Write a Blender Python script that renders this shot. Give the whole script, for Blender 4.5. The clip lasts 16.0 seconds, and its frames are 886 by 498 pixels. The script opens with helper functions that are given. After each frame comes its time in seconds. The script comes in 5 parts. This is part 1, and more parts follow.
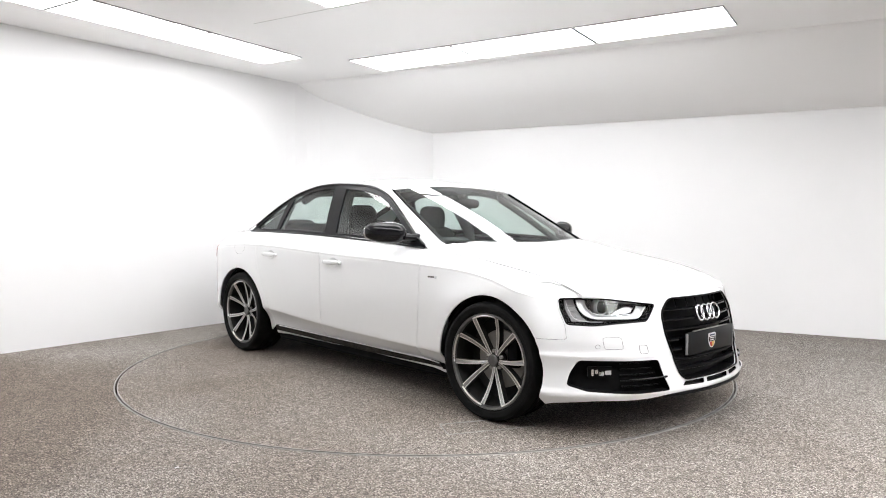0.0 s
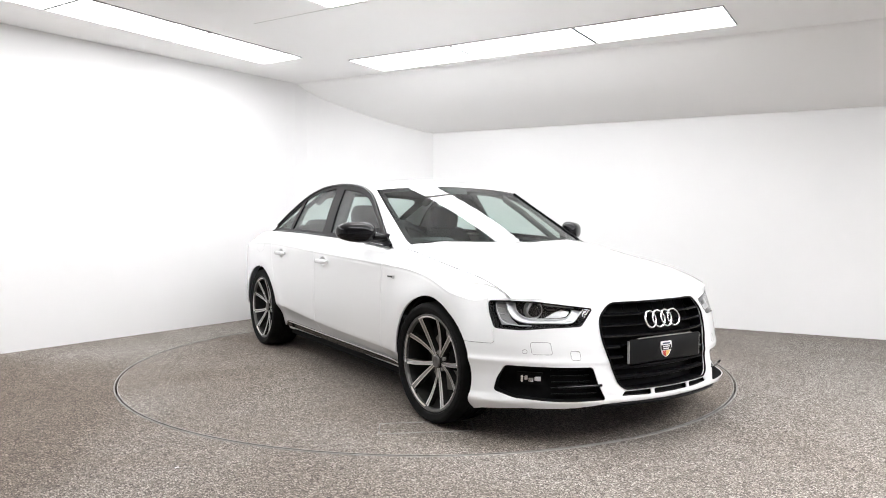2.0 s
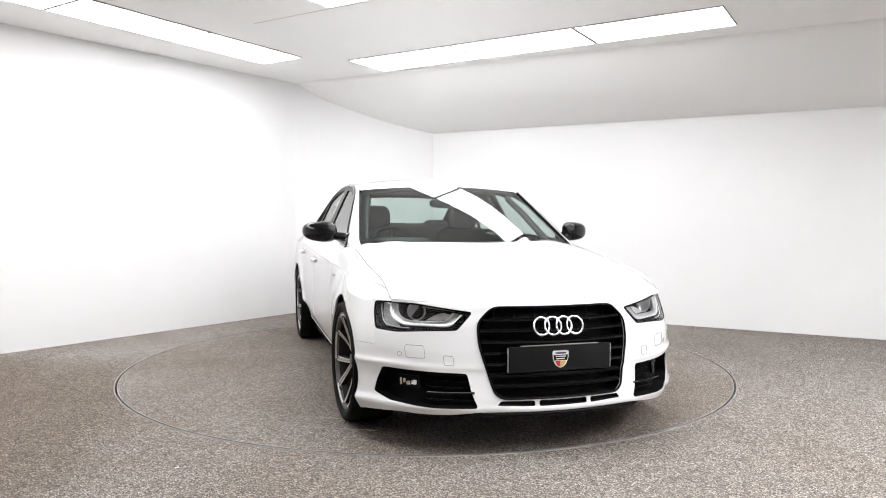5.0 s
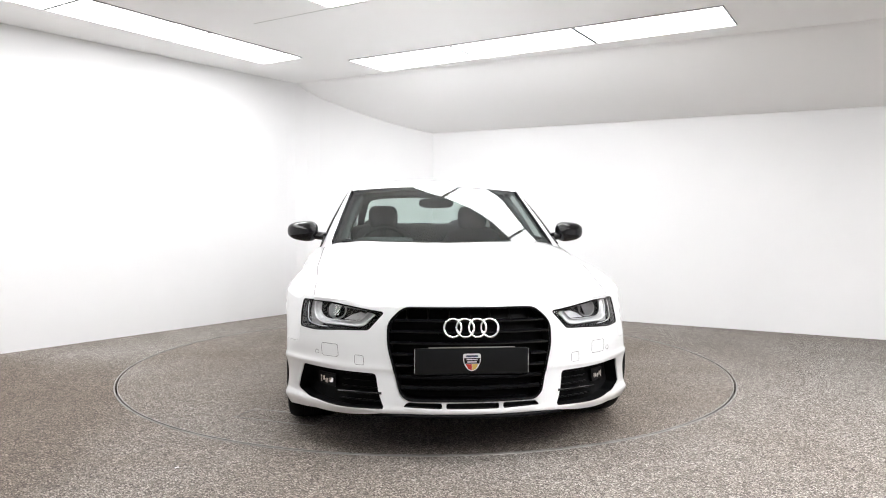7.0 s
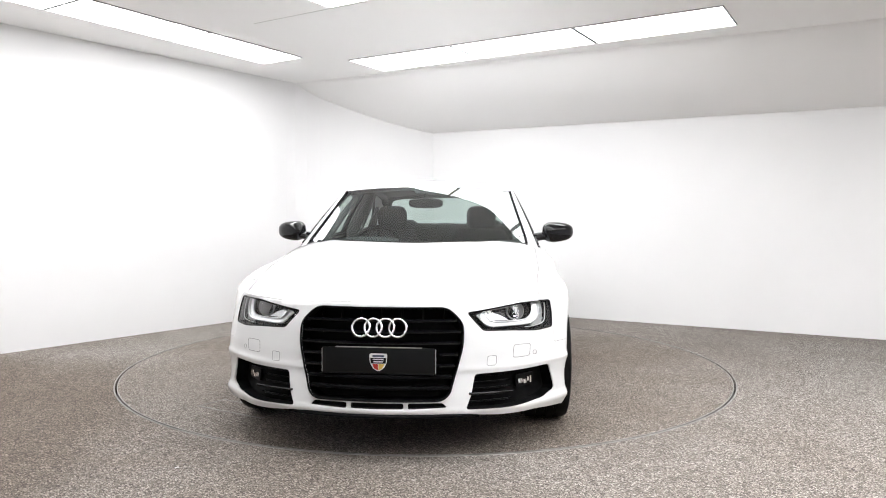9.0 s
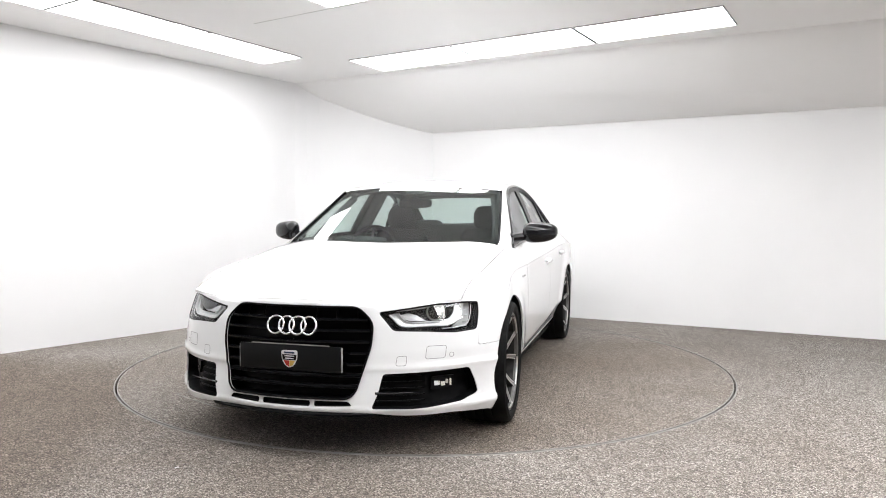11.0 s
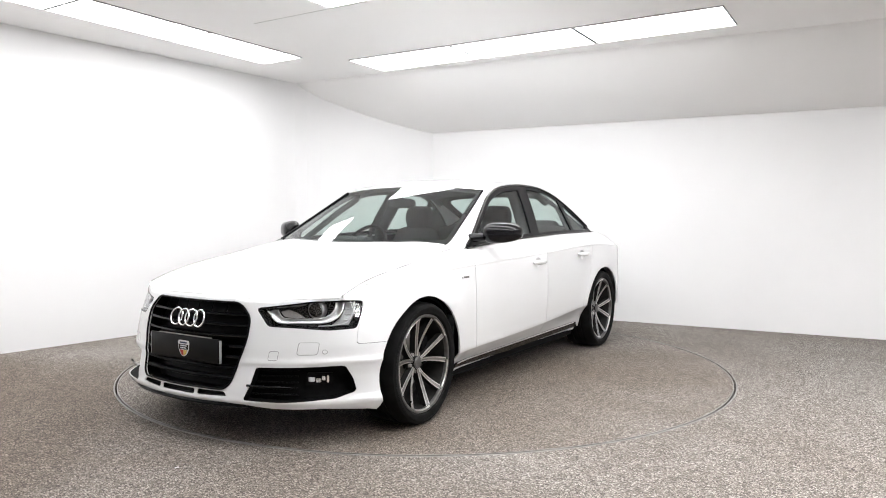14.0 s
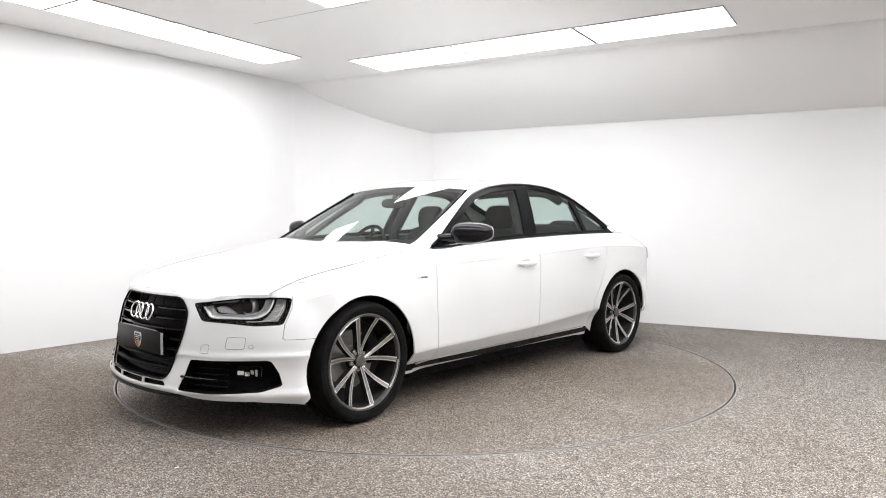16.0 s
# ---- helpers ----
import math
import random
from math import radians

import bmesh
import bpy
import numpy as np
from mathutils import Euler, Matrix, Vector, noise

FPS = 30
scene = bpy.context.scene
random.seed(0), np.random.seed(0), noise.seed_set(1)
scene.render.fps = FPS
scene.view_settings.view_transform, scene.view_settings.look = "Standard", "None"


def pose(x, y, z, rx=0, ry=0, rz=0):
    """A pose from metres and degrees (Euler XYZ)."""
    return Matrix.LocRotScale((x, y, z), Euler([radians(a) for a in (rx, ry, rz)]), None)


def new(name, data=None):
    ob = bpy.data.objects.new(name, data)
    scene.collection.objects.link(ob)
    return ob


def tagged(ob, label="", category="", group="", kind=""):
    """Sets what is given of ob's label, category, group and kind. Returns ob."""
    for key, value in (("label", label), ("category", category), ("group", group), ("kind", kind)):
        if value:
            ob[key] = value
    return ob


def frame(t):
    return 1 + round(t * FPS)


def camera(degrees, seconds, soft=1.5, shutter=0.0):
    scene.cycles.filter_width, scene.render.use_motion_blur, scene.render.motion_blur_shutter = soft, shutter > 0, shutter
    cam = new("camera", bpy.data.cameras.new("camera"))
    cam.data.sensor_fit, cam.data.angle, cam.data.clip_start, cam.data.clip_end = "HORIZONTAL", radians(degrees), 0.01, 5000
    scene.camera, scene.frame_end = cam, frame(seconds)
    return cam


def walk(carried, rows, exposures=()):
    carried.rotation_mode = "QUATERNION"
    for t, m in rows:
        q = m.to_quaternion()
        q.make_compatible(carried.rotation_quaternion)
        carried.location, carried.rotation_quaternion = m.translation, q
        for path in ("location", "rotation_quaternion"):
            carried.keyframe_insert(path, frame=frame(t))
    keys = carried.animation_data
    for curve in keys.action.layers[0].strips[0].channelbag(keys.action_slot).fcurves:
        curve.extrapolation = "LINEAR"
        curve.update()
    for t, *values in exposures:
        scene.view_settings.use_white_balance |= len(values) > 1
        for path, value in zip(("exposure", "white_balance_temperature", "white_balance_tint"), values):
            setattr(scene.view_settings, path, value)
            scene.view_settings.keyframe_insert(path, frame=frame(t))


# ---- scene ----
# ---- camera ----
cam = camera(64.03, 16.0, soft=1.0)
EYE = Vector((0.0, -5.506, 1.117))
AIM = pose(0, 0, 0, 90 - 2.513, 0, -1.161).to_3x3().to_4x4() @ pose(0, 0, 0, 0, 0, 0.209)
walk(cam, [(0, Matrix.Translation(EYE) @ AIM), (16, Matrix.Translation(EYE) @ AIM)], exposures=[(0, 0.0), (16, 0.0)])

# ---- light ----
world = bpy.data.worlds.new("world")
scene.world = world
world.use_nodes = True
world.node_tree.nodes["Background"].inputs[0].default_value = (0.9, 0.93, 1.0, 1)
world.node_tree.nodes["Background"].inputs[1].default_value = 0.05
PANEL_GLOW = 11.2


# ---- materials ----
def mat(name, color=(0.8, 0.8, 0.8), rough=0.5, metal=0.0, coat=0.0, spec=0.5):
    m = bpy.data.materials.new(name)
    m.use_nodes = True
    b = m.node_tree.nodes["Principled BSDF"]
    b.inputs["Base Color"].default_value = (*color, 1)
    b.inputs["Roughness"].default_value = rough
    b.inputs["Metallic"].default_value = metal
    b.inputs["Coat Weight"].default_value = coat
    b.inputs["Coat Roughness"].default_value = 0.03
    b.inputs["Specular IOR Level"].default_value = spec
    return m


def nd(m, kind, **inputs):
    n = m.node_tree.nodes.new(kind)
    for k, v in inputs.items():
        n.inputs[k.replace("_", " ")].default_value = v
    return n


def wire(m, a, b):
    m.node_tree.links.new(a, b)


def bsdf(m):
    return m.node_tree.nodes["Principled BSDF"]


def mottle(m, c1, c2, scale, detail=6, bump=0.0, bscale=200.0, lo=0.35, hi=0.65, dist=0.01):
    """Base colour that wanders between two colours, with a fine relief."""
    co = nd(m, "ShaderNodeTexCoord")
    n = nd(m, "ShaderNodeTexNoise", Scale=scale, Detail=detail)
    wire(m, co.outputs["Object"], n.inputs["Vector"])
    r = nd(m, "ShaderNodeValToRGB")
    r.color_ramp.elements[0].position, r.color_ramp.elements[1].position = lo, hi
    r.color_ramp.elements[0].color, r.color_ramp.elements[1].color = (*c1, 1), (*c2, 1)
    wire(m, n.outputs[0], r.inputs[0])
    wire(m, r.outputs[0], bsdf(m).inputs["Base Color"])
    if bump:
        n2 = nd(m, "ShaderNodeTexNoise", Scale=bscale, Detail=4)
        wire(m, co.outputs["Object"], n2.inputs["Vector"])
        bp = nd(m, "ShaderNodeBump", Strength=bump, Distance=dist)
        wire(m, n2.outputs[0], bp.inputs["Height"])
        wire(m, bp.outputs[0], bsdf(m).inputs["Normal"])
    return m


WALL = mottle(mat("wall_paint", rough=0.75), (0.815, 0.814, 0.816), (0.845, 0.844, 0.846), 0.8, bump=0.05, bscale=90)
CEIL = mottle(mat("ceiling_paint", rough=0.85), (0.94, 0.935, 0.93), (0.96, 0.955, 0.95), 0.7, bump=0.05, bscale=70)
TRIM = mat("panel_frame", (0.30, 0.30, 0.30), 0.6)
GLOW = mat("light_diffuser", (0.9, 0.9, 0.9), 0.4)
bsdf(GLOW).inputs["Emission Color"].default_value = (0.985, 0.985, 1.0, 1)
bsdf(GLOW).inputs["Emission Strength"].default_value = PANEL_GLOW


def gravel(name, worn, patch, reach, brown):
    """Resin-bound gravel: grains of several greys and browns, broad stains, rough relief."""
    m = mat(name, rough=0.8, spec=0.35)
    co = nd(m, "ShaderNodeTexCoord")
    vo = nd(m, "ShaderNodeTexVoronoi", Scale=190.0)
    wire(m, co.outputs["Object"], vo.inputs["Vector"])
    grain = nd(m, "ShaderNodeValToRGB")
    el = grain.color_ramp.elements
    el[0].position, el[0].color = 0.0, (0.050, 0.043, 0.037, 1)
    el[1].position, el[1].color = 1.0, (0.52, 0.495, 0.465, 1)
    for pos, c in ((0.25, (0.112, 0.098, 0.086)), (0.5, (0.178, 0.160, 0.144)), (0.75, (0.258, 0.238, 0.219))):
        e = el.new(pos)
        e.color = (*c, 1)
    sep = nd(m, "ShaderNodeSeparateColor")
    wire(m, vo.outputs["Color"], sep.inputs[0])
    wire(m, sep.outputs[0], grain.inputs[0])
    stain = nd(m, "ShaderNodeTexNoise", Scale=0.45, Detail=5, Roughness=0.6)
    wire(m, co.outputs["Object"], stain.inputs["Vector"])
    ramp = nd(m, "ShaderNodeValToRGB")
    ramp.color_ramp.elements[0].position, ramp.color_ramp.elements[1].position = 0.38, 0.62
    ramp.color_ramp.elements[0].color, ramp.color_ramp.elements[1].color = (*worn, 1), (1.05, 1.05, 1.05, 1)
    wire(m, stain.outputs[0], ramp.inputs[0])
    mid = nd(m, "ShaderNodeTexNoise", Scale=22.0, Detail=4)
    wire(m, co.outputs["Object"], mid.inputs["Vector"])
    ramp2 = nd(m, "ShaderNodeValToRGB")
    ramp2.color_ramp.elements[0].position, ramp2.color_ramp.elements[1].position = 0.3, 0.7
    ramp2.color_ramp.elements[0].color, ramp2.color_ramp.elements[1].color = (0.86, 0.86, 0.86, 1), (1.10, 1.10, 1.10, 1)
    wire(m, mid.outputs[0], ramp2.inputs[0])
    mix = nd(m, "ShaderNodeMix")
    mix.data_type, mix.blend_type = "RGBA", "MULTIPLY"
    mix.inputs[0].default_value = 1.0
    wire(m, grain.outputs[0], mix.inputs[6])
    wire(m, ramp.outputs[0], mix.inputs[7])
    mix2 = nd(m, "ShaderNodeMix")
    mix2.data_type, mix2.blend_type = "RGBA", "MULTIPLY"
    mix2.inputs[0].default_value = 1.0
    wire(m, mix.outputs[2], mix2.inputs[6])
    wire(m, ramp2.outputs[0], mix2.inputs[7])
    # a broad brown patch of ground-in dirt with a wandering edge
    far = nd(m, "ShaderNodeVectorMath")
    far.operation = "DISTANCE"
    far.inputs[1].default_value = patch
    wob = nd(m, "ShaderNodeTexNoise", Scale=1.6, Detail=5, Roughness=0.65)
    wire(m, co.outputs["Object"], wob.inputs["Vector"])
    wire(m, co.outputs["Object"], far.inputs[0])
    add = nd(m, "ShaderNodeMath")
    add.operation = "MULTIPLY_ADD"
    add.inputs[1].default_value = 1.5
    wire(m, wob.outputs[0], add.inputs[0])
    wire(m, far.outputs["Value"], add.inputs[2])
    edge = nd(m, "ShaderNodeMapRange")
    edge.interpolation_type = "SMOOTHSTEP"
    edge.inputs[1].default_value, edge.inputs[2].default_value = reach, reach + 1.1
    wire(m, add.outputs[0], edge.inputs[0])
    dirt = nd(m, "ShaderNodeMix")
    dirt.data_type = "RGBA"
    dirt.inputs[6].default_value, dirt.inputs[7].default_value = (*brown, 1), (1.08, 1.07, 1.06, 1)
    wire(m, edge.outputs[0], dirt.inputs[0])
    mix3 = nd(m, "ShaderNodeMix")
    mix3.data_type, mix3.blend_type = "RGBA", "MULTIPLY"
    mix3.inputs[0].default_value = 1.0
    wire(m, mix2.outputs[2], mix3.inputs[6])
    wire(m, dirt.outputs[2], mix3.inputs[7])
    wire(m, mix3.outputs[2], bsdf(m).inputs["Base Color"])
    bp = nd(m, "ShaderNodeBump", Strength=0.7, Distance=0.004)
    wire(m, vo.outputs["Distance"], bp.inputs["Height"])
    wire(m, bp.outputs[0], bsdf(m).inputs["Normal"])
    return m


GRAVEL = gravel("floor_gravel", (0.78, 0.74, 0.70), (-3.2, -1.9, 0), 2.1, (0.76, 0.69, 0.62))
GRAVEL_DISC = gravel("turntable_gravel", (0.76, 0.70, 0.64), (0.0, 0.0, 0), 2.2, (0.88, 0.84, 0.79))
STEEL = mottle(mat("edge_steel", rough=0.6, metal=0.6), (0.26, 0.25, 0.235), (0.36, 0.35, 0.33), 8)
DARK = mat("dark_void", (0.012, 0.012, 0.012), 0.8)
PAINT = mat("white_car_paint", (0.76, 0.765, 0.77), 0.3, 0.0, 1.0)
GLOSS = mat("gloss_black", (0.004, 0.004, 0.005), 0.06, spec=0.36)
SATIN = mat("satin_black_plastic", (0.004, 0.004, 0.0045), 0.38, spec=0.07)
GRAIN = mottle(mat("black_plastic_trim", rough=0.6, spec=0.05), (0.003, 0.003, 0.0034), (0.005, 0.005, 0.0054), 30, bump=0.08, bscale=600, dist=0.001)
RUBBER = mottle(mat("tyre_rubber", rough=0.6, spec=0.07), (0.005, 0.005, 0.005), (0.010, 0.010, 0.010), 12, bump=0.1, bscale=300, dist=0.001)
RIMGREY = mottle(mat("rim_anthracite", rough=0.35, metal=0.8), (0.27, 0.268, 0.265), (0.32, 0.317, 0.313), 40)
RIMDARK = mottle(mat("rim_inner_barrel", rough=0.5, spec=0.25), (0.012, 0.0115, 0.011), (0.022, 0.021, 0.02), 30)
RIMLIP = mottle(mat("rim_lip_grey", rough=0.4, metal=0.6), (0.10, 0.098, 0.095), (0.14, 0.137, 0.133), 40)
RIMCUT = mat("rim_machined", (0.78, 0.77, 0.76), 0.28, 1.0)
CHROME = mat("chrome", (0.85, 0.85, 0.86), 0.08, 1.0)
SILVER = mat("silver_plastic", (0.55, 0.56, 0.57), 0.3, 0.6)
FABRIC = mottle(mat("dark_seat_cloth", rough=0.85, spec=0.2), (0.020, 0.020, 0.022), (0.035, 0.035, 0.038), 60, bump=0.2, bscale=500, dist=0.002)
DASH = mottle(mat("dashboard_plastic", rough=0.65, spec=0.25), (0.048, 0.050, 0.052), (0.062, 0.064, 0.067), 50, bump=0.1, bscale=400, dist=0.001)


def glass(name, color, ior=1.45):
    m = mat(name, color, 0.0)
    b = bsdf(m)
    b.inputs["Transmission Weight"].default_value = 1.0
    b.inputs["IOR"].default_value = ior
    return m


def thin_glass(name, tint, spec=0.08):
    """A single-sheet pane: tinted see-through with a mirror-like sheen by angle."""
    m = bpy.data.materials.new(name)
    m.use_nodes = True
    nt = m.node_tree
    nt.nodes.clear()
    out = nt.nodes.new("ShaderNodeOutputMaterial")
    tr = nt.nodes.new("ShaderNodeBsdfTransparent")
    tr.inputs[0].default_value = (*tint, 1)
    gl = nt.nodes.new("ShaderNodeBsdfGlossy")
    gl.inputs["Roughness"].default_value = 0.0
    lw = nt.nodes.new("ShaderNodeLayerWeight")
    lw.inputs[0].default_value = 0.5
    p5 = nt.nodes.new("ShaderNodeMath")
    p5.operation = "POWER"
    p5.inputs[1].default_value = 5.0
    ml = nt.nodes.new("ShaderNodeMath")
    ml.operation = "MULTIPLY_ADD"
    ml.inputs[1].default_value, ml.inputs[2].default_value = 1.0 - spec, spec
    mx = nt.nodes.new("ShaderNodeMixShader")
    nt.links.new(lw.outputs["Facing"], p5.inputs[0])
    nt.links.new(p5.outputs[0], ml.inputs[0])
    nt.links.new(ml.outputs[0], mx.inputs[0])
    nt.links.new(tr.outputs[0], mx.inputs[1])
    nt.links.new(gl.outputs[0], mx.inputs[2])
    nt.links.new(mx.outputs[0], out.inputs[0])
    return m


GLASS = thin_glass("car_glass", (0.76, 0.85, 0.82))
LENS = thin_glass("lamp_lens", (0.96, 0.965, 0.97), 0.05)

# ---- mesh helpers ----
from mathutils import geometry


class Surface(list):
    """Vertices that know the true normals of the surface they lie on, and how many faces belong to it."""
    normals = None
    count = 0


def finish(name, verts, faces, material, parent=None, label="", smooth=True):
    me = bpy.data.meshes.new(name)
    me.from_pydata([tuple(v) for v in verts], [], faces)
    me.update()
    if smooth:
        me.shade_smooth()
    if smooth and isinstance(verts, Surface) and verts.normals:
        loops = []
        for p in me.polygons:
            for i in p.vertices:
                if p.index < verts.count:
                    n = verts.normals[i]
                    loops.append(n if n.dot(p.normal) > 0 else -n)
                else:
                    loops.append(p.normal.copy())
        me.normals_split_custom_set(loops)
    me.materials.append(material)
    ob = new(name, me)
    ob.parent = parent
    return tagged(ob, label)


def part(name, bm, material, parent=None, label="", smooth=False, angle=0.6):
    me = bpy.data.meshes.new(name)
    bm.to_mesh(me)
    bm.free()
    if smooth:
        me.shade_smooth()
        me.set_sharp_from_angle(angle=angle)
    me.materials.append(material)
    ob = new(name, me)
    ob.parent = parent
    return tagged(ob, label)


def empty(name, label, category, group="", kind=""):
    return tagged(new(name), label, category, group, kind)


def box(bm, cx, cy, cz, sx, sy, sz, bev=0.0, m=None, seg=2):
    made = bmesh.ops.create_cube(bm, size=1, matrix=(m or Matrix()) @ Matrix.Translation((cx, cy, cz)) @ Matrix.Diagonal((sx, sy, sz, 1)))
    if bev:
        edges = list({e for v in made["verts"] for e in v.link_edges})
        bmesh.ops.bevel(bm, geom=edges, offset=bev, segments=seg, affect="EDGES", profile=0.5)
    return bm


def solid(name, sx, sy, sz, material, parent=None, at=(0, 0, 0), bev=0.0, label="", seg=2):
    bm = box(bmesh.new(), *at, sx, sy, sz, bev, seg=seg)
    return part(name, bm, material, parent, label, smooth=bev > 0)


def lathe(profile, n=64, axis="Y"):
    """Turns (radius, along) pairs round an axis."""
    verts, faces = [], []
    k = len(profile)
    for i in range(n):
        a = 2 * math.pi * i / n
        for r, h in profile:
            verts.append((r * math.cos(a), h, r * math.sin(a)) if axis == "Y" else (r * math.cos(a), r * math.sin(a), h))
    for i in range(n):
        j = (i + 1) % n
        for q in range(k - 1):
            faces.append((i * k + q, i * k + q + 1, j * k + q + 1, j * k + q))
    return verts, faces


def tube(points, r, n=8, closed=False, flat=1.0):
    """A round bar along points; returns verts and faces."""
    pts = [Vector(q) for q in points]
    verts, faces = [], []
    m = len(pts)
    up = Vector((0.03, 0.02, 1))
    for i, q in enumerate(pts):
        a = pts[i - 1] if i or closed else pts[0]
        b = pts[(i + 1) % m] if i < m - 1 or closed else pts[-1]
        t = (b - a).normalized()
        s = t.cross(up).normalized()
        w = s.cross(t)
        for j in range(n):
            c = 2 * math.pi * j / n
            verts.append(q + s * (r * math.cos(c)) + w * (r * flat * math.sin(c)))
    for i in range(m if closed else m - 1):
        k = (i + 1) % m
        for j in range(n):
            l = (j + 1) % n
            faces.append((i * n + j, k * n + j, k * n + l, i * n + l))
    if not closed:
        faces.append(tuple(range(n))[::-1])
        faces.append(tuple((m - 1) * n + j for j in range(n)))
    return verts, faces


def join(*shapes):
    verts, faces = [], []
    for v, f in shapes:
        o = len(verts)
        verts += list(v)
        faces += [tuple(i + o for i in g) for g in f]
    return verts, faces


def inside(p, poly):
    x, y = p
    c = False
    j = len(poly) - 1
    for i in range(len(poly)):
        xi, yi = poly[i]
        xj, yj = poly[j]
        if (yi > y) != (yj > y) and x < (xj - xi) * (y - yi) / (yj - yi) + xi:
            c = not c
        j = i
    return c


def dense(poly, h, closed=True):
    out = []
    n = len(poly)
    for i in range(n if closed else n - 1):
        a, b = Vector(poly[i]), Vector(poly[(i + 1) % n])
        k = max(1, int((b - a).length / h))
        out += [tuple(a.lerp(b, q / k)) for q in range(k)]
    if not closed:
        out.append(tuple(poly[-1]))
    return out


def rounded(poly, r, n=4):
    """The polygon with its corners rounded off."""
    out = []
    m = len(poly)
    for i in range(m):
        p, a, b = Vector(poly[i]), Vector(poly[i - 1]), Vector(poly[(i + 1) % m])
        da, db = a - p, b - p
        k = min(r, da.length * 0.45, db.length * 0.45)
        pa, pb = p + da.normalized() * k, p + db.normalized() * k
        for j in range(n + 1):
            t = j / n
            out.append(tuple(pa * (1 - t) ** 2 + p * 2 * t * (1 - t) + pb * t * t))
    return out


def curve_pts(keys, n=8):
    """Catmull-Rom through keys."""
    k = [Vector(q) for q in keys]
    k = [2 * k[0] - k[1]] + k + [2 * k[-1] - k[-2]]
    out = []
    for i in range(1, len(k) - 2):
        for j in range(n):
            t = j / n
            a, b, c, d = k[i - 1], k[i], k[i + 1], k[i + 2]
            out.append(tuple(0.5 * (2 * b + (c - a) * t + (2 * a - 5 * b + 4 * c - d) * t * t + (3 * b - a - 3 * c + d) * t ** 3)))
    out.append(tuple(k[-2]))
    return out


def sheet(outline, holes, fn, h, flange=0.0, fdir=None, step=0.03, creases=()):
    """A smooth sheet: the flat outline less its holes, meshed at spacing h and carried into space by fn(a, b).
    flange: its rims are turned in by that much along fdir(a, b)."""
    out = dense(outline, step)
    hol = [dense(q, step) for q in holes]
    pts, edges = [], []
    rings = []
    for ring in [out] + hol:
        o = len(pts)
        pts += ring
        edges += [(o + i, o + (i + 1) % len(ring)) for i in range(len(ring))]
    for line in creases:
        o = len(pts)
        pts += list(line)
        edges += [(o + i, o + i + 1) for i in range(len(line) - 1)]
    xs, ys = [q[0] for q in out], [q[1] for q in out]
    ha, hb = h if isinstance(h, tuple) else (h, h)
    nx, ny = int((max(xs) - min(xs)) / ha) + 1, int((max(ys) - min(ys)) / hb) + 1
    border = np.array(pts)
    lim = (0.45 * min(ha, hb)) ** 2
    for i in range(nx):
        for j in range(ny):
            q = (min(xs) + (i + 0.5) * ha, min(ys) + (j + 0.5) * hb)
            if inside(q, out) and not any(inside(q, r) for r in hol):
                if ((border - q) ** 2).sum(1).min() > lim:
                    pts.append(q)
    v, e, f, *_ = geometry.delaunay_2d_cdt([Vector(q) for q in pts], edges, [], 0, 1e-6)
    verts2 = [tuple(q) for q in v]
    faces = []
    for g in f:
        c = (sum(verts2[i][0] for i in g) / len(g), sum(verts2[i][1] for i in g) / len(g))
        if inside(c, out) and not any(inside(c, r) for r in hol):
            faces.append(tuple(g))
    verts = Surface(Vector(fn(*q)) for q in verts2)
    verts.count = len(faces)
    verts.normals = []
    for i, (a, b) in enumerate(verts2):
        u = Vector(fn(a + 0.004, b)) - Vector(fn(a - 0.004, b))
        w = verts[i] - Vector(fn(a, b - 0.004))
        n = u.cross(w)
        verts.normals.append(n.normalized() if n.length > 1e-12 else Vector((0, 0, 1)))
    if flange:
        count = {}
        for g in faces:
            for i in range(len(g)):
                a, b = g[i], g[(i + 1) % len(g)]
                count[(a, b)] = 1
        rim = [(a, b) for a, b in count if (b, a) not in count]
        low = {}
        for a, b in rim:
            for i in (a, b):
                if i not in low:
                    low[i] = len(verts)
                    verts.append(verts[i] + Vector(fdir(*verts2[i])) * flange)
        for a, b in rim:
            faces.append((b, a, low[a], low[b]))
    return verts, faces


def mirrored(shape):
    v, f = shape
    out = Surface(Vector((q[0], -q[1], q[2])) for q in v)
    if isinstance(v, Surface) and v.normals:
        out.normals = [Vector((n.x, -n.y, n.z)) for n in v.normals]
        out.count = v.count
    return out, [tuple(reversed(g)) for g in f]


# ---- the room ----
CEIL_Z = 2.667
SIDE_Z = 2.16
CORNERS = [(-1.64, 2.682), (-5.73, -2.70), (-5.73, -9.2), (6.6, -9.2), (6.6, -0.381), (0.048, 3.296), (-1.29, 2.927), (-1.43, 2.865), (-1.55, 2.78)]


def wall(name, a, b, z1, label):
    a, b = Vector(a), Vector(b)
    d = (b - a).normalized()
    n = Vector((d.y, -d.x))
    q = [a - d * 0.0, b + d * 0.0, b + n * 0.15, a + n * 0.15]
    bm = bmesh.new()
    lo = [bm.verts.new((p.x, p.y, -0.1)) for p in q]
    hi = [bm.verts.new((p.x, p.y, z1)) for p in q]
    bm.faces.new(lo[::-1]), bm.faces.new(hi)
    for i in range(4):
        bm.faces.new((lo[i], lo[(i + 1) % 4], hi[(i + 1) % 4], hi[i]))
    bmesh.ops.recalc_face_normals(bm, faces=bm.faces)
    return tagged(part(name, bm, WALL), label, "wall", kind="structure")


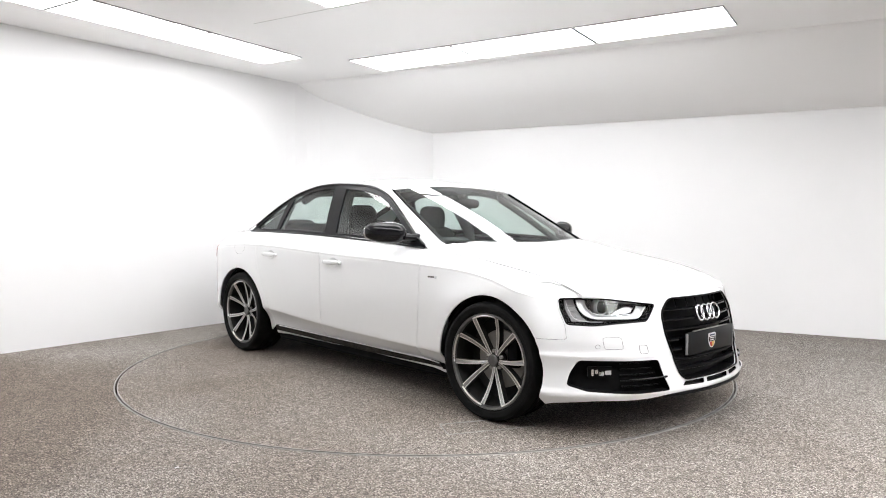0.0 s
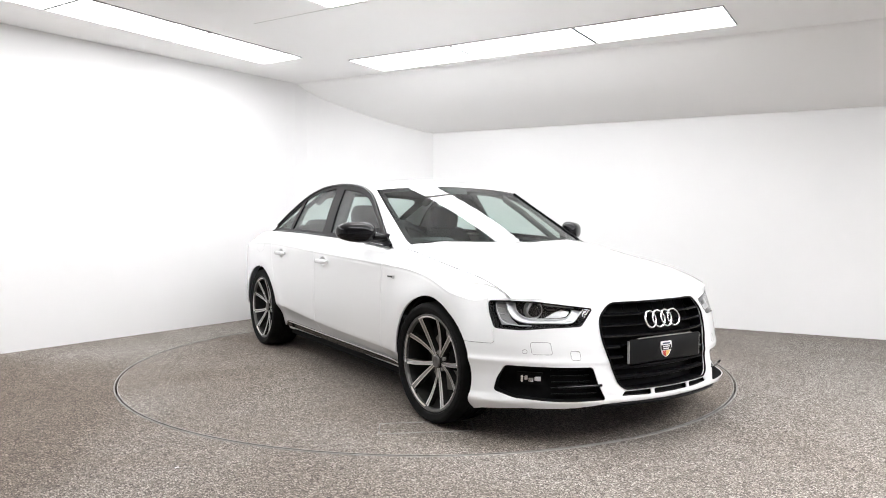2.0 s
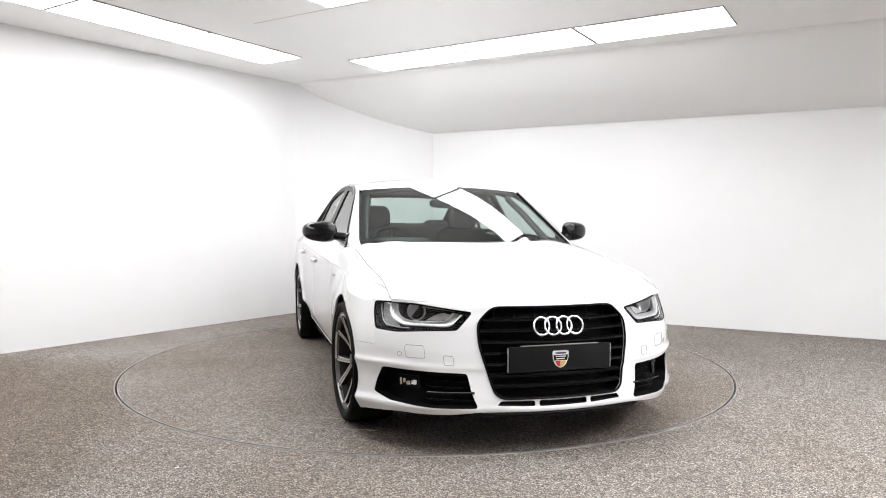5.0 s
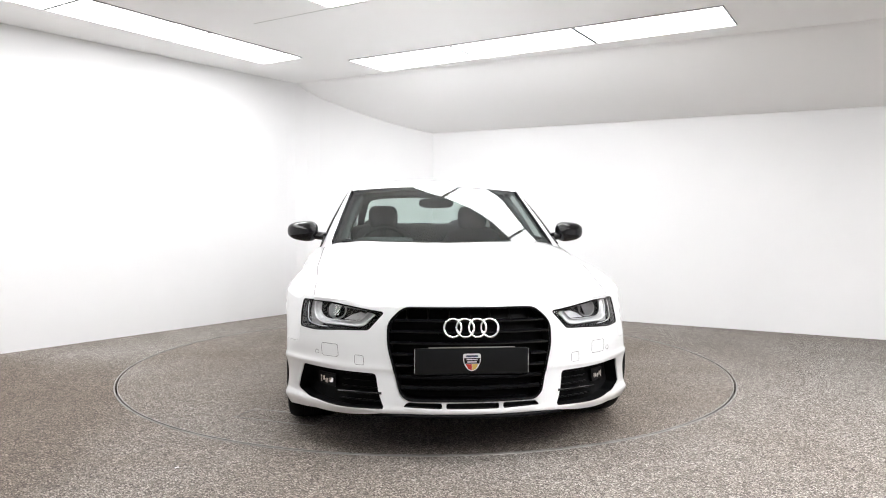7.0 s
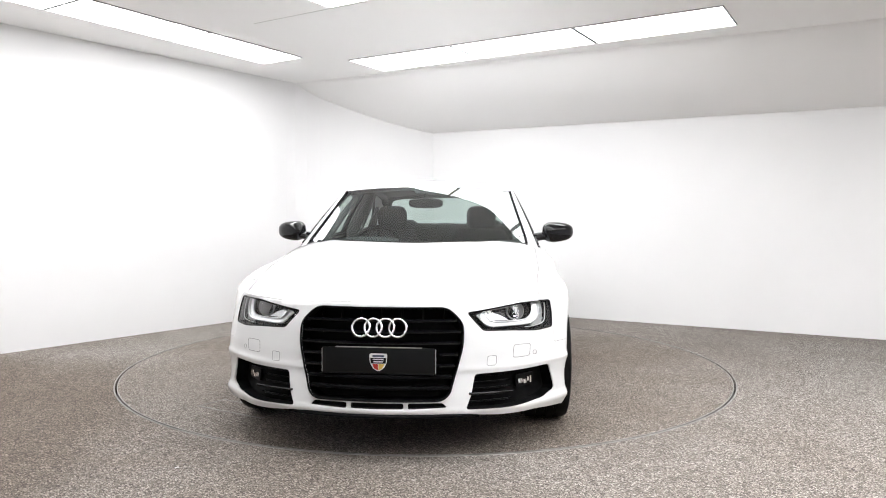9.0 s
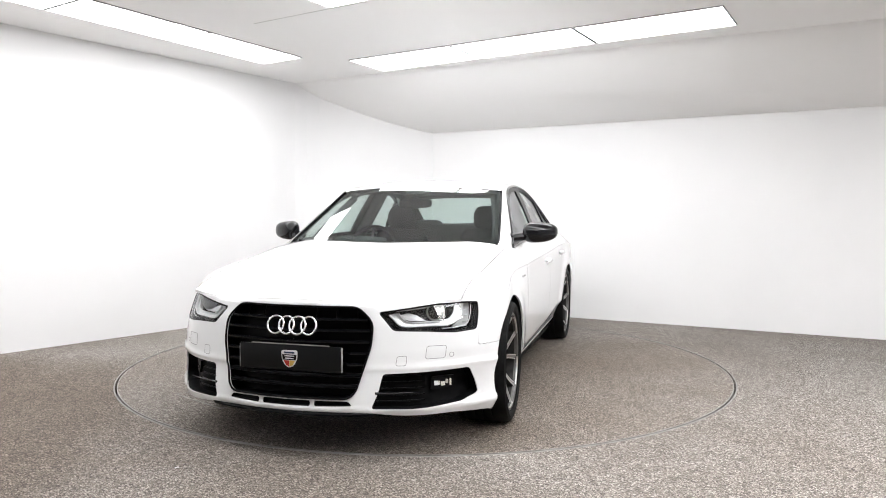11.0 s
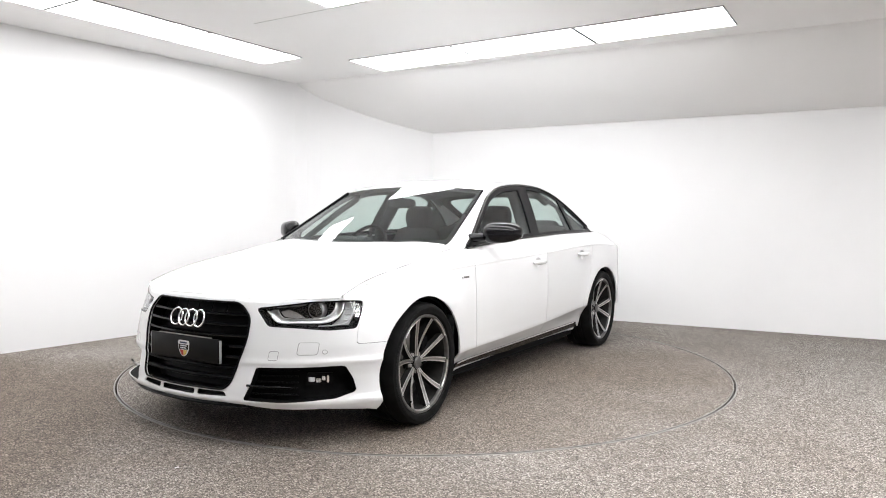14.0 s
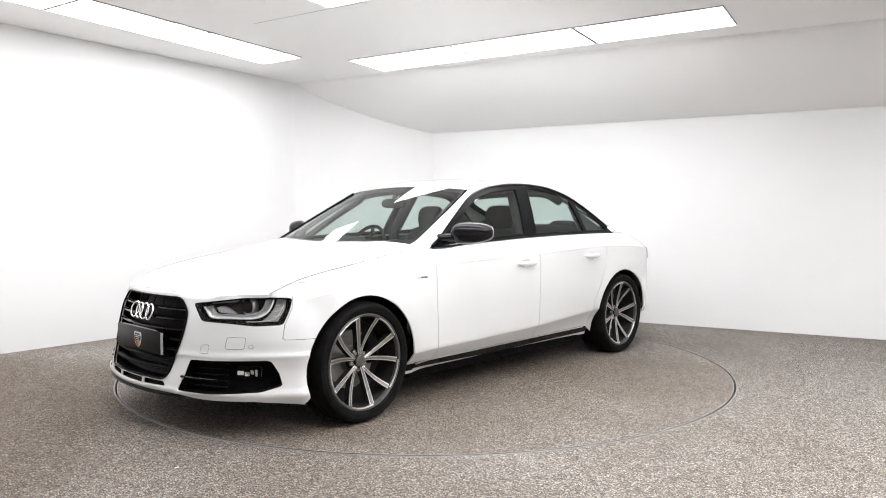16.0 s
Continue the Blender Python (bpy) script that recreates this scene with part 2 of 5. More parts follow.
WALL_NAMES = ["wall_west", "wall_south_west", "wall_south", "wall_south_east", "wall_east", "wall_north", "wall_corner_1", "wall_corner_2", "wall_corner_3"]
for i, nm in enumerate(WALL_NAMES):
    wall(nm, CORNERS[i], CORNERS[(i + 1) % len(CORNERS)], CEIL_Z + 0.2, "smooth white painted studio wall meeting the gravel floor")

# floor with a round opening for the turntable
DISC_R = 2.216


def floor_mesh():
    n = 128
    ring = [((DISC_R + 0.012) * math.cos(2 * math.pi * i / n), (DISC_R + 0.012) * math.sin(2 * math.pi * i / n)) for i in range(n)]
    big = [(-7, -10), (8, -10), (8, 5), (-7, 5)]
    v, f = sheet(big, [ring], lambda a, b: (a, b, 0.0), 1.0, step=2.0)
    o = len(v)
    for i in range(n):
        v += [Vector((*ring[i], 0.0)), Vector((*ring[i], -0.12))]
    f += [(o + 2 * i, o + 2 * ((i + 1) % n), o + 2 * ((i + 1) % n) + 1, o + 2 * i + 1) for i in range(n)]
    return v, f


tagged(finish("floor", *floor_mesh(), GRAVEL, smooth=False), "grey-brown resin-bound gravel floor around the turntable", "floor", kind="structure")
pit = bmesh.new()
bmesh.ops.create_circle(pit, cap_ends=True, segments=64, radius=DISC_R + 0.3, matrix=Matrix.Translation((0, 0, -0.118)))
tagged(part("pit", pit, DARK), "dark shallow pit under the turntable", "pit", kind="structure")
rim = finish("turntable_rim", *lathe([(DISC_R + 0.0125, -0.05), (DISC_R + 0.0125, 0.002), (DISC_R + 0.019, 0.003), (DISC_R + 0.021, 0.0)], 160, "Z"), STEEL, smooth=False)
tagged(rim, "thin steel edging ring set in the gravel floor", "edging", kind="structure")

# ceiling: flat, with a soffit that curves down to the north wall
along = (Vector(CORNERS[4]) - Vector(CORNERS[5])).normalized()
away = Vector((-0.489, -0.872))
FOLD = 1.22


def soffit_z(d):
    return SIDE_Z + 0.215 * d + 0.164 * d * d


def ceiling_mesh():
    v, f = [], []
    c = Vector(CORNERS[5])
    steps = 24
    for k in range(steps + 1):
        d = FOLD * k / steps
        for s in (-4.0, 9.0):
            p = c + along * s + away * d
            v.append((p.x, p.y, soffit_z(d)))
    for k in range(steps):
        f.append((2 * k, 2 * k + 1, 2 * k + 3, 2 * k + 2))
    e = 2 * steps
    o = len(v)
    for s in (-4.0, 9.0):
        p = c + along * s + away * FOLD
        v.append((p.x, p.y, CEIL_Z))
        p = c + along * s + away * 14
        v.append((p.x, p.y, CEIL_Z))
    f.append((e, e + 1, o + 2, o))
    f.append((o, o + 2, o + 3, o + 1))
    return v, f


cob = finish("ceiling", *ceiling_mesh(), CEIL, smooth=False)
tagged(cob, "white painted ceiling with a soffit sloping down to one wall", "ceiling", kind="structure")
for q in cob.data.polygons:
    q.use_smooth = q.index < 24


def ceiling_light(at, dx, dy, length, width):
    """A flush light panel; at: its corner; dx, dy: its long direction."""
    d = Vector((dx, dy)).normalized()
    ang = math.degrees(math.atan2(d.y, d.x))
    m = pose(at[0], at[1], CEIL_Z - 0.002, 0, 0, ang)
    t = empty("ceiling_light", "flush rectangular white light panel glowing in the ceiling", "light panel", "ceiling light panels")
    bm = bmesh.new()
    w = 0.011
    for cx, cy, sx, sy in ((length / 2, w / 2, length, w), (length / 2, width - w / 2, length, w), (w / 2, width / 2, w, width - 2 * w), (length - w / 2, width / 2, w, width - 2 * w)):
        box(bm, cx, cy, 0.0, sx, sy, 0.014)
    part("frame", bm, TRIM, t)
    solid("diffuser", length - 2 * w - 0.002, width - 2 * w - 0.002, 0.018, GLOW, t, (length / 2, width / 2, -0.001), label="glowing white diffuser")
    t.matrix_world = m
    return t


LEFT_D = Vector((-0.553, -0.833))
# only three panels show; the others are unseen, added to brighten the left
for k in range(6):
    ceiling_light(Vector((-1.669, 1.737)) + LEFT_D * (1.097 * k), *LEFT_D, 1.084, 0.525)
RIGHT_D = Vector((0.8405, -0.542))
for k in range(3):
    ceiling_light(Vector((-0.792, 1.552)) + RIGHT_D * (1.166 * k), *RIGHT_D, 1.150, 0.58)
# one corner shows; the unseen rest of these rows is added to brighten
for row in range(2):
    for k in range(6):
        ceiling_light(Vector((-1.056, -0.695)) + Vector((-0.542, -0.8405)) * (1.75 * row) + RIGHT_D * (0.6 * row + 1.163 * k), *RIGHT_D, 1.15, 0.585)
# unseen column of panels added to brighten the right side of the room
for k in range(4):
    ceiling_light(Vector((4.55, -1.30)) + LEFT_D * (1.085 * k), *LEFT_D, 1.075, 0.53)
joint = finish("ceiling_joint", *tube([(-1.402, 0.275, CEIL_Z), (-0.45, -0.345, CEIL_Z)], 0.0022, 6), mat("joint_grey", (0.45, 0.44, 0.43), 0.9))
tagged(joint, "fine grey joint line between ceiling boards", "joint", kind="structure")
scrap = finish("paper_scrap", *join(tube([(-1.125, -2.381, 0.003), (-1.110, -2.372, 0.004)], 0.004, 6, flat=0.5)), WALL)
tagged(scrap, "tiny white paper scrap on the gravel floor", "scrap")
TRIMBLACK = mat("window_trim_black", (0.004, 0.004, 0.005), 0.3, spec=0.14)

# ---- the turntable ----
turntable = empty("turntable", "round gravel-covered turntable flush with the floor", "turntable")
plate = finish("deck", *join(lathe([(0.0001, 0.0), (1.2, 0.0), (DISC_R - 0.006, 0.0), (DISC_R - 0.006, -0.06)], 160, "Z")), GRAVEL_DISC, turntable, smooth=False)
finish("edge_band", *lathe([(DISC_R - 0.006, -0.05), (DISC_R - 0.006, 0.002), (DISC_R, 0.002), (DISC_R, -0.05)], 160, "Z"), STEEL, turntable, "thin steel edge band", smooth=False)

# ---- the car ----
# its own space: x forwards, y to its left, z up, origin midway between the axles on the ground
car = empty("car", "white four-door saloon car with black trim on the turntable", "car")


def smooth01(a, b, x):
    t = min(1.0, max(0.0, (x - a) / (b - a)))
    return t * t * (3 - 2 * t)


def lerp_keys(keys, x):
    """Smooth interpolation through (x, value) keys."""
    if x <= keys[0][0]:
        return keys[0][1]
    for i in range(len(keys) - 1):
        (x0, y0), (x1, y1) = keys[i], keys[i + 1]
        if x <= x1:
            m0 = (y1 - keys[i - 1][1]) / (x1 - keys[i - 1][0]) if i else (y1 - y0) / (x1 - x0)
            m1 = (keys[i + 2][1] - y0) / (keys[i + 2][0] - x0) if i + 2 < len(keys) else (y1 - y0) / (x1 - x0)
            h = x1 - x0
            t = (x - x0) / h
            return (2 * t ** 3 - 3 * t * t + 1) * y0 + (t ** 3 - 2 * t * t + t) * h * m0 + (3 * t * t - 2 * t ** 3) * y1 + (t ** 3 - t * t) * h * m1
    return keys[-1][1]


def nose(y):
    return 2.25 - 0.40 * y * y - 0.20 * y ** 6 - 0.35 * y ** 16


def tail(y):
    return -2.34 + 0.24 * y * y + 0.60 * y ** 6


def plan_curve():
    pts = [(nose(0.90 * i / 60), 0.90 * i / 60) for i in range(60)]
    x0, x1 = nose(0.90), tail(0.895)
    pts += [(x0 + (x1 - x0) * i / 120, 0.905 - 0.008 * math.sin(math.pi * i / 120)) for i in range(121)]
    pts += [(tail(0.895 * (1 - i / 60)), 0.895 * (1 - i / 60)) for i in range(1, 61)]
    pts = [Vector(p) for p in pts]
    even = []
    for p in dense(pts, 0.02, closed=False):
        even.append(Vector(p))
    for _ in range(14):
        even = [even[0]] + [(even[i - 1] + even[i] * 2 + even[i + 1]) / 4 for i in range(1, len(even) - 1)] + [even[-1]]
    s = [0.0]
    for i in range(1, len(even)):
        s.append(s[-1] + (even[i] - even[i - 1]).length)
    return even, s


PLAN, PLAN_S = plan_curve()
S_END = PLAN_S[-1]
PX, PY, PS = np.array([p.x for p in PLAN]), np.array([p.y for p in PLAN]), np.array(PLAN_S)
I_FRONT = int(np.argmax(PY > 0.86))


def s_y(y):
    """Way along the front of the plan curve at half width y."""
    return float(np.interp(y, PY[:I_FRONT + 8], PS[:I_FRONT + 8]))


def s_x(x):
    """Way along the plan curve at length x."""
    return float(np.interp(-x, -PX, PS))


def plan_at(s):
    s = min(max(s, 0.0), S_END)
    p = Vector((np.interp(s, PS, PX), np.interp(s, PS, PY)))
    a = Vector((np.interp(s - 0.02, PS, PX), np.interp(s - 0.02, PS, PY)))
    b = Vector((np.interp(s + 0.02, PS, PX), np.interp(s + 0.02, PS, PY)))
    t = (b - a).normalized()
    n = Vector((-t.y, t.x))
    if s < 0.021:
        n = Vector((1, 0))
    if s > S_END - 0.021:
        n = Vector((-1, 0))
    if n.dot(p) < 0:
        n = -n
    return p, n


EDGE = [(0.0, 0.706), (0.30, 0.700), (0.42, 0.694), (0.55, 0.702), (0.70, 0.712), (0.80, 0.716), (0.95, 0.72)]
RISE = [(-0.02, -0.006), (0.0, 0.0), (0.06, 0.026), (0.15, 0.058), (0.3, 0.098), (0.5, 0.142), (0.75, 0.188), (1.0, 0.225), (1.25, 0.254), (1.6, 0.28)]


COWL_LIFT = [(0.0, 0.012), (0.3, 0.024), (0.5, 0.040), (0.68, 0.030), (0.8, 0.012), (0.95, 0.0)]


def hood_z(x, y):
    y = abs(y)
    d = nose(min(y, 0.9)) - 0.05 - x
    flat = 1 - 0.16 * smooth01(0.3, 0.9, y) * smooth01(0.2, 0.9, d)
    return lerp_keys(EDGE, y) + lerp_keys(RISE, d) * flat + lerp_keys(COWL_LIFT, y) * smooth01(1.42, 0.98, x)


BELT = [(-2.4, 0.90), (-2.2, 0.945), (-2.0, 0.972), (-1.75, 0.990), (-1.5, 0.998), (-0.73, 0.993), (-0.15, 0.978), (0.4, 0.955), (0.76, 0.935)]
TORNADO = [(-2.3, 0.80), (-1.9, 0.855), (-1.5, 0.888), (-1.02, 0.893), (-0.23, 0.864), (1.04, 0.824), (1.4, 0.785), (1.7, 0.71), (1.9, 0.665)]


def curl_in(x):
    f = smooth01(1.72, 1.95, x)
    r = smooth01(-1.5, -2.1, x)
    return (0.125 + 0.11 * r - 0.025 * smooth01(0.7, 1.15, x) - 0.037 * smooth01(1.25, 1.58, x)) * (1 - f) + 0.035 * f


def top_z(s):
    """Height at which the side turns over into the bonnet, the belt or the boot lid."""
    p, n = plan_at(s)
    if p.x < 0.7:
        return lerp_keys(BELT, p.x)
    q = p - n * (curl_in(p.x) + 0.058 * smooth01(1.6, 1.8, p.x))
    w = smooth01(0.7, 0.95, p.x)
    return (1 - w) * lerp_keys(BELT, p.x) + w * hood_z(q.x, max(q.y, 0.0))


def curl(s):
    """How far in and down the rounded top edge goes."""
    p, n = plan_at(s)
    z = top_z(s)
    f = smooth01(1.72, 1.95, p.x)
    b = max(0.02, z - lerp_keys(TORNADO, p.x)) * (1 - f) + 0.016 * f
    return z, curl_in(p.x), b


LOWC = [(-1.3, 0.404), (-1.0, 0.393), (-0.6, 0.368), (-0.2, 0.346), (0.4, 0.330), (1.2, 0.316)]
SIDE = [(0.15, -0.125), (0.20, -0.105), (0.262, -0.074), (0.300, -0.046), (0.332, -0.0225), (0.342, -0.0150), (0.350, -0.0125), (0.375, -0.011), (0.46, -0.006), (0.62, 0.0), (0.78, -0.003), (0.90, -0.010)]
FRONT = [(0.15, 0.02), (0.20, 0.036), (0.222, 0.046), (0.236, 0.052), (0.249, 0.044), (0.28, 0.038), (0.34, 0.022), (0.392, 0.010), (0.414, 0.011), (0.440, 0.004), (0.50, -0.006), (0.60, -0.028), (0.68, -0.055), (0.75, -0.075)]
CORNER = [(0.15, -0.03), (0.20, 0.0), (0.225, 0.010), (0.26, -0.004), (0.34, -0.010), (0.392, -0.003), (0.418, 0.004), (0.440, -0.004), (0.50, -0.008), (0.58, -0.022), (0.66, -0.046), (0.70, -0.060), (0.75, -0.080)]


def skin(s, z):
    """The painted shell: s along the plan curve from the nose, z up."""
    p, n = plan_at(s)
    f = smooth01(1.80, 2.02, p.x)
    g = smooth01(1.60, 1.80, p.x) * (1 - smooth01(1.98, 2.12, p.x))
    zs = z + (0.340 - lerp_keys(LOWC, p.x)) * smooth01(0.60, 0.42, z) * smooth01(0.20, 0.36, z) if -1.5 < p.x < 1.5 else z
    base = lerp_keys(SIDE, zs) * (1 - f) + lerp_keys(FRONT, z) * f
    base = base * (1 - g) + lerp_keys(CORNER, z) * g
    for cx in (1.404, -1.404):  # arch flare
        r = math.hypot(p.x - cx, z - 0.32)
        base += 0.012 * math.exp(-((r - 0.40) / 0.09) ** 2) * (1 - f)
    base -= 0.022 * smooth01(0.62, 0.82, z) * smooth01(0.75, 1.2, p.x) * (1 - smooth01(1.3, 1.62, p.x))
    zt, a, b = curl(s)
    base -= 0.0016 * math.exp(-((z - (zt - b) + 0.010) / 0.008) ** 2) * (1 - smooth01(1.45, 1.75, p.x))
    t = (z - (zt - b)) / b
    if t > 0:
        t = min(t, 1.0)
        base -= a * (0.55 * t + 0.45 * (1 - math.sqrt(max(0.0, 1 - t ** 1.8))))
    q = p + n * base
    return Vector((q.x, max(q.y, 0.0) if s < 0.03 or s > S_END - 0.03 else q.y, z))


def skin_in(s, z):
    p, n = plan_at(s)
    return Vector((-n.x, -n.y, 0))


def arch(cx, z0, r=0.378, cz=0.318, n=40, flip=False):
    """Points of a wheel arch from front to rear, at height z0 at both ends."""
    a0 = math.asin((z0 - cz) / r)
    out = []
    for i in range(n + 1):
        a = a0 + (math.pi - 2 * a0) * i / n
        out.append((s_x(cx + r * math.cos(a)), cz + r * math.sin(a)))
    return out


LOW = 0.205
SILL = 0.255


def top_line(s0, s1, n=60):
    return [(s0 + (s1 - s0) * i / n, top_z(s0 + (s1 - s0) * i / n)) for i in range(n + 1)]


GAP = 0.004
SEAM_F = [(0.838, 0.96), (0.838, 0.875), (0.832, 0.6), (0.815, 0.40), (0.805, SILL)]
SEAM_M = [(-0.262, 1.0), (-0.238, 0.862), (-0.232, 0.6), (-0.236, SILL)]
SEAM_R = [(-1.20, 1.0), (-1.16, 0.92), (-1.14, 0.80), (-1.08, 0.66), (-0.985, 0.50), (-0.955, 0.40), (-0.965, SILL)]
BUMPER_SEAM_Z = 0.503


def seam(keys, off=0.0):
    out = []
    for x, z in curve_pts([Vector(k) for k in keys], 6):
        s = s_x(x) + off
        out.append((s, min(z, top_z(s) - 0.0)))
    return out


def low_crease(x):
    return lerp_keys(LOWC, x)


def paint_panel(name, outline, holes=(), h=(0.045, 0.018), label="", both=True):
    s0, s1 = min(q[0] for q in outline), max(q[0] for q in outline)
    steps = (-0.0015, 0.0055, 0.012, 0.020, -0.007, -0.013, -0.024)
    lines = [[] for _ in range(len(steps) + 3)]
    for i in range(121):
        s = s0 + (s1 - s0) * i / 120
        x = plan_at(s)[0].x
        zt, a, b = curl(s)
        for k, d in enumerate(steps):
            lines[k].append((s, zt - b + d))
        if -1.05 < x < 1.05:
            for k, d in enumerate((0.002, 0.010, -0.008)):
                lines[len(steps) + k].append((s, low_crease(x) + d))
    shape = sheet(outline, list(holes), skin, h, 0.010, skin_in, step=0.022, creases=[q for q in lines if len(q) > 1])
    obs = [finish(name, *mirrored(shape), PAINT, car, label)]
    obs.append(finish(name, *shape, PAINT, car, label))
    return obs


def hatch_outline():
    a, u, v = Vector((1.475, -1.203)), Vector((0.42, 0.907)) * 0.50, Vector((-0.87, 0.49)) * 0.185
    sh = []
    q = [a, a + u, a + u + v, a + v]
    for i in range(4):
        p0, p1 = q[i], q[(i + 1) % 4]
        sh.append(tube([(p0.x, p0.y, 0.0), (p1.x, p1.y, 0.0)], 0.0035, 6))
    return join(*sh)


finish("hatch_frame", *hatch_outline(), STEEL, turntable, "thin metal outline of a rectangular hatch", smooth=False)

# front wings: from the door seam to the bumper seam, over the front arch
fa = arch(1.404, SILL)


def arch_x(cx, z, sgn):
    return cx + sgn * math.sqrt(0.378 ** 2 - (z - 0.318) ** 2)


wing = [(s, z) for s, z in fa if z > BUMPER_SEAM_Z or s > s_x(1.404)]
f0 = seam(SEAM_F, -GAP / 2)
s_hl = s_y(0.860)
wing_outline = top_line(s_hl + 0.003, f0[0][0], 40) + f0[1:] + wing[::-1] + [(s_x(arch_x(1.404, BUMPER_SEAM_Z, 1)), BUMPER_SEAM_Z), (s_y(0.835), BUMPER_SEAM_Z), (s_y(0.828) + 0.003, 0.512), (s_y(0.834) + 0.003, 0.577), (s_y(0.8545) + 0.003, 0.657)]
paint_panel("front_wing", wing_outline)

# doors
def handle_hole(x, z):
    return [(s_x(x) + 0.052 * math.cos(a), z - 0.004 + 0.036 * math.sin(a)) for a in [2 * math.pi * i / 28 for i in range(28)]]


fm = seam(SEAM_M, -GAP / 2)
ff = seam(SEAM_F, GAP / 2)
door_f = top_line(ff[0][0], fm[0][0]) + fm[1:] + ff[::-1][:-1]
doors_front = paint_panel("front_door", door_f, [handle_hole(-0.068, 0.806)])
fm2 = seam(SEAM_M, GAP / 2)
fr = seam(SEAM_R, -GAP / 2)
door_r = top_line(fm2[0][0], fr[0][0]) + fr[1:] + fm2[::-1][:-1]
doors_rear = paint_panel("rear_door", door_r, [handle_hole(-0.915, 0.828)])

# rear quarters and rear bumper
fr2 = seam(SEAM_R, GAP / 2)
ra = [q for q in arch(-1.404, LOW + 0.01)]
ra = [q for q in ra if q[0] > fr2[-1][0] + 0.006 or q[1] > 0.5]
quarter = top_line(fr2[0][0], S_END, 90) + [(S_END, LOW)] + ra[::-1] + [(fr2[-1][0] + 0.001, SILL)] + fr2[::-1][1:-1]
paint_panel("rear_quarter", quarter)

# front bumper with openings for grille, lamps and air intakes
GRILLE = rounded([(-0.325, 0.697), (0.325, 0.697), (0.394, 0.628), (0.387, 0.525), (0.320, 0.312), (0.285, 0.284), (-0.285, 0.284), (-0.320, 0.312), (-0.387, 0.525), (-0.394, 0.628)], 0.035)
HEADLAMP = rounded([(0.420, 0.670), (0.487, 0.589), (0.624, 0.583), (0.746, 0.572), (0.829, 0.577), (0.850, 0.657), (0.856, 0.703), (0.782, 0.7085), (0.684, 0.704), (0.595, 0.693)], 0.012)
INTAKE = rounded([(0.438, 0.394), (0.418, 0.31), (0.388, 0.240), (0.55, 0.236), (0.76, 0.241), (0.829, 0.270), (0.819, 0.335), (0.794, 0.402)], 0.016)
SLOTS = [rounded(q, 0.01) for q in ([(-0.118, 0.247), (0.118, 0.247), (0.118, 0.2735), (-0.118, 0.2735)], [(0.137, 0.247), (0.308, 0.252), (0.290, 0.2735), (0.137, 0.2735)], [(-0.137, 0.247), (-0.308, 0.252), (-0.290, 0.2735), (-0.137, 0.2735)])]


def sz(poly):
    """(half width, height) pairs to places on the shell's plan curve; the right half gets negative ways."""
    return [((s_y(abs(y)) if y >= 0 else -s_y(abs(y))), z) for y, z in poly]


def skin2(s, z):
    v = skin(abs(s), z)
    return v if s >= 0 else Vector((v.x, -v.y, v.z))


def skin2_in(s, z):
    v = skin_in(abs(s), z)
    return v if s >= 0 else Vector((v.x, -v.y, v.z))


bump = [(s_y(0.0), LOW)]
fb = arch(1.404, 0.162)
front_arch = [q for q in fb if q[0] < s_x(1.404) and q[1] < BUMPER_SEAM_Z - GAP]
half = [(s_y(y), z) for y, z in ((0.15, 0.224), (0.3, 0.224), (0.40, 0.220), (0.46, 0.212), (0.52, 0.206), (0.62, 0.202), (0.72, 0.196), (0.80, 0.186))] + [(s_x(x), z) for x, z in ((1.83, 0.176), (1.79, 0.166))] + front_arch[1:]
half += [(s_x(arch_x(1.404, BUMPER_SEAM_Z - GAP, 1)), BUMPER_SEAM_Z - 0.0025), (s_y(0.835), BUMPER_SEAM_Z - 0.0025), (s_y(0.828) + 0.0005, 0.510), (s_y(0.834) + 0.0005, 0.577), (s_y(0.8545) + 0.0005, 0.657)]
half += top_line(s_hl + 0.0005, 0.02, 40)
bump_outline = [(0.0, 0.224)] + half + [(0.0, top_z(0.0))] + [(-s, z) for s, z in half[::-1]]
holes = [sz(GRILLE), sz(HEADLAMP), sz([(-y, z) for y, z in HEADLAMP]), sz(INTAKE), sz([(-y, z) for y, z in INTAKE])] + [sz(q) for q in SLOTS]
CREASES = [[(sg * (s_y(0.405) + (s_x(1.765) - s_y(0.405)) * i / 44), z) for i in range(45)] for sg in (1, -1) for z in (0.409, 0.414, 0.420, 0.426, 0.432, 0.440, 0.450)]
bumper = finish("front_bumper", *sheet(bump_outline, holes, skin2, (0.025, 0.013), 0.006, skin2_in, step=0.016, creases=CREASES), PAINT, car, "white painted bumper with black intakes")

# bonnet and wing tops
CUT_Y = 0.742


def cut_y(x):
    return 0.758 - 0.016 * smooth01(1.45, 1.72, x)


def bonnet_fn(x, y):
    return Vector((x, y, hood_z(x, y)))


def nose_in(y):
    s = s_y(abs(y))
    p, n = plan_at(s)
    v = skin(s, top_z(s) - 0.0005)
    return v.x


def cowl(y):
    return 1.085 - 0.44 * abs(y) ** 2.2


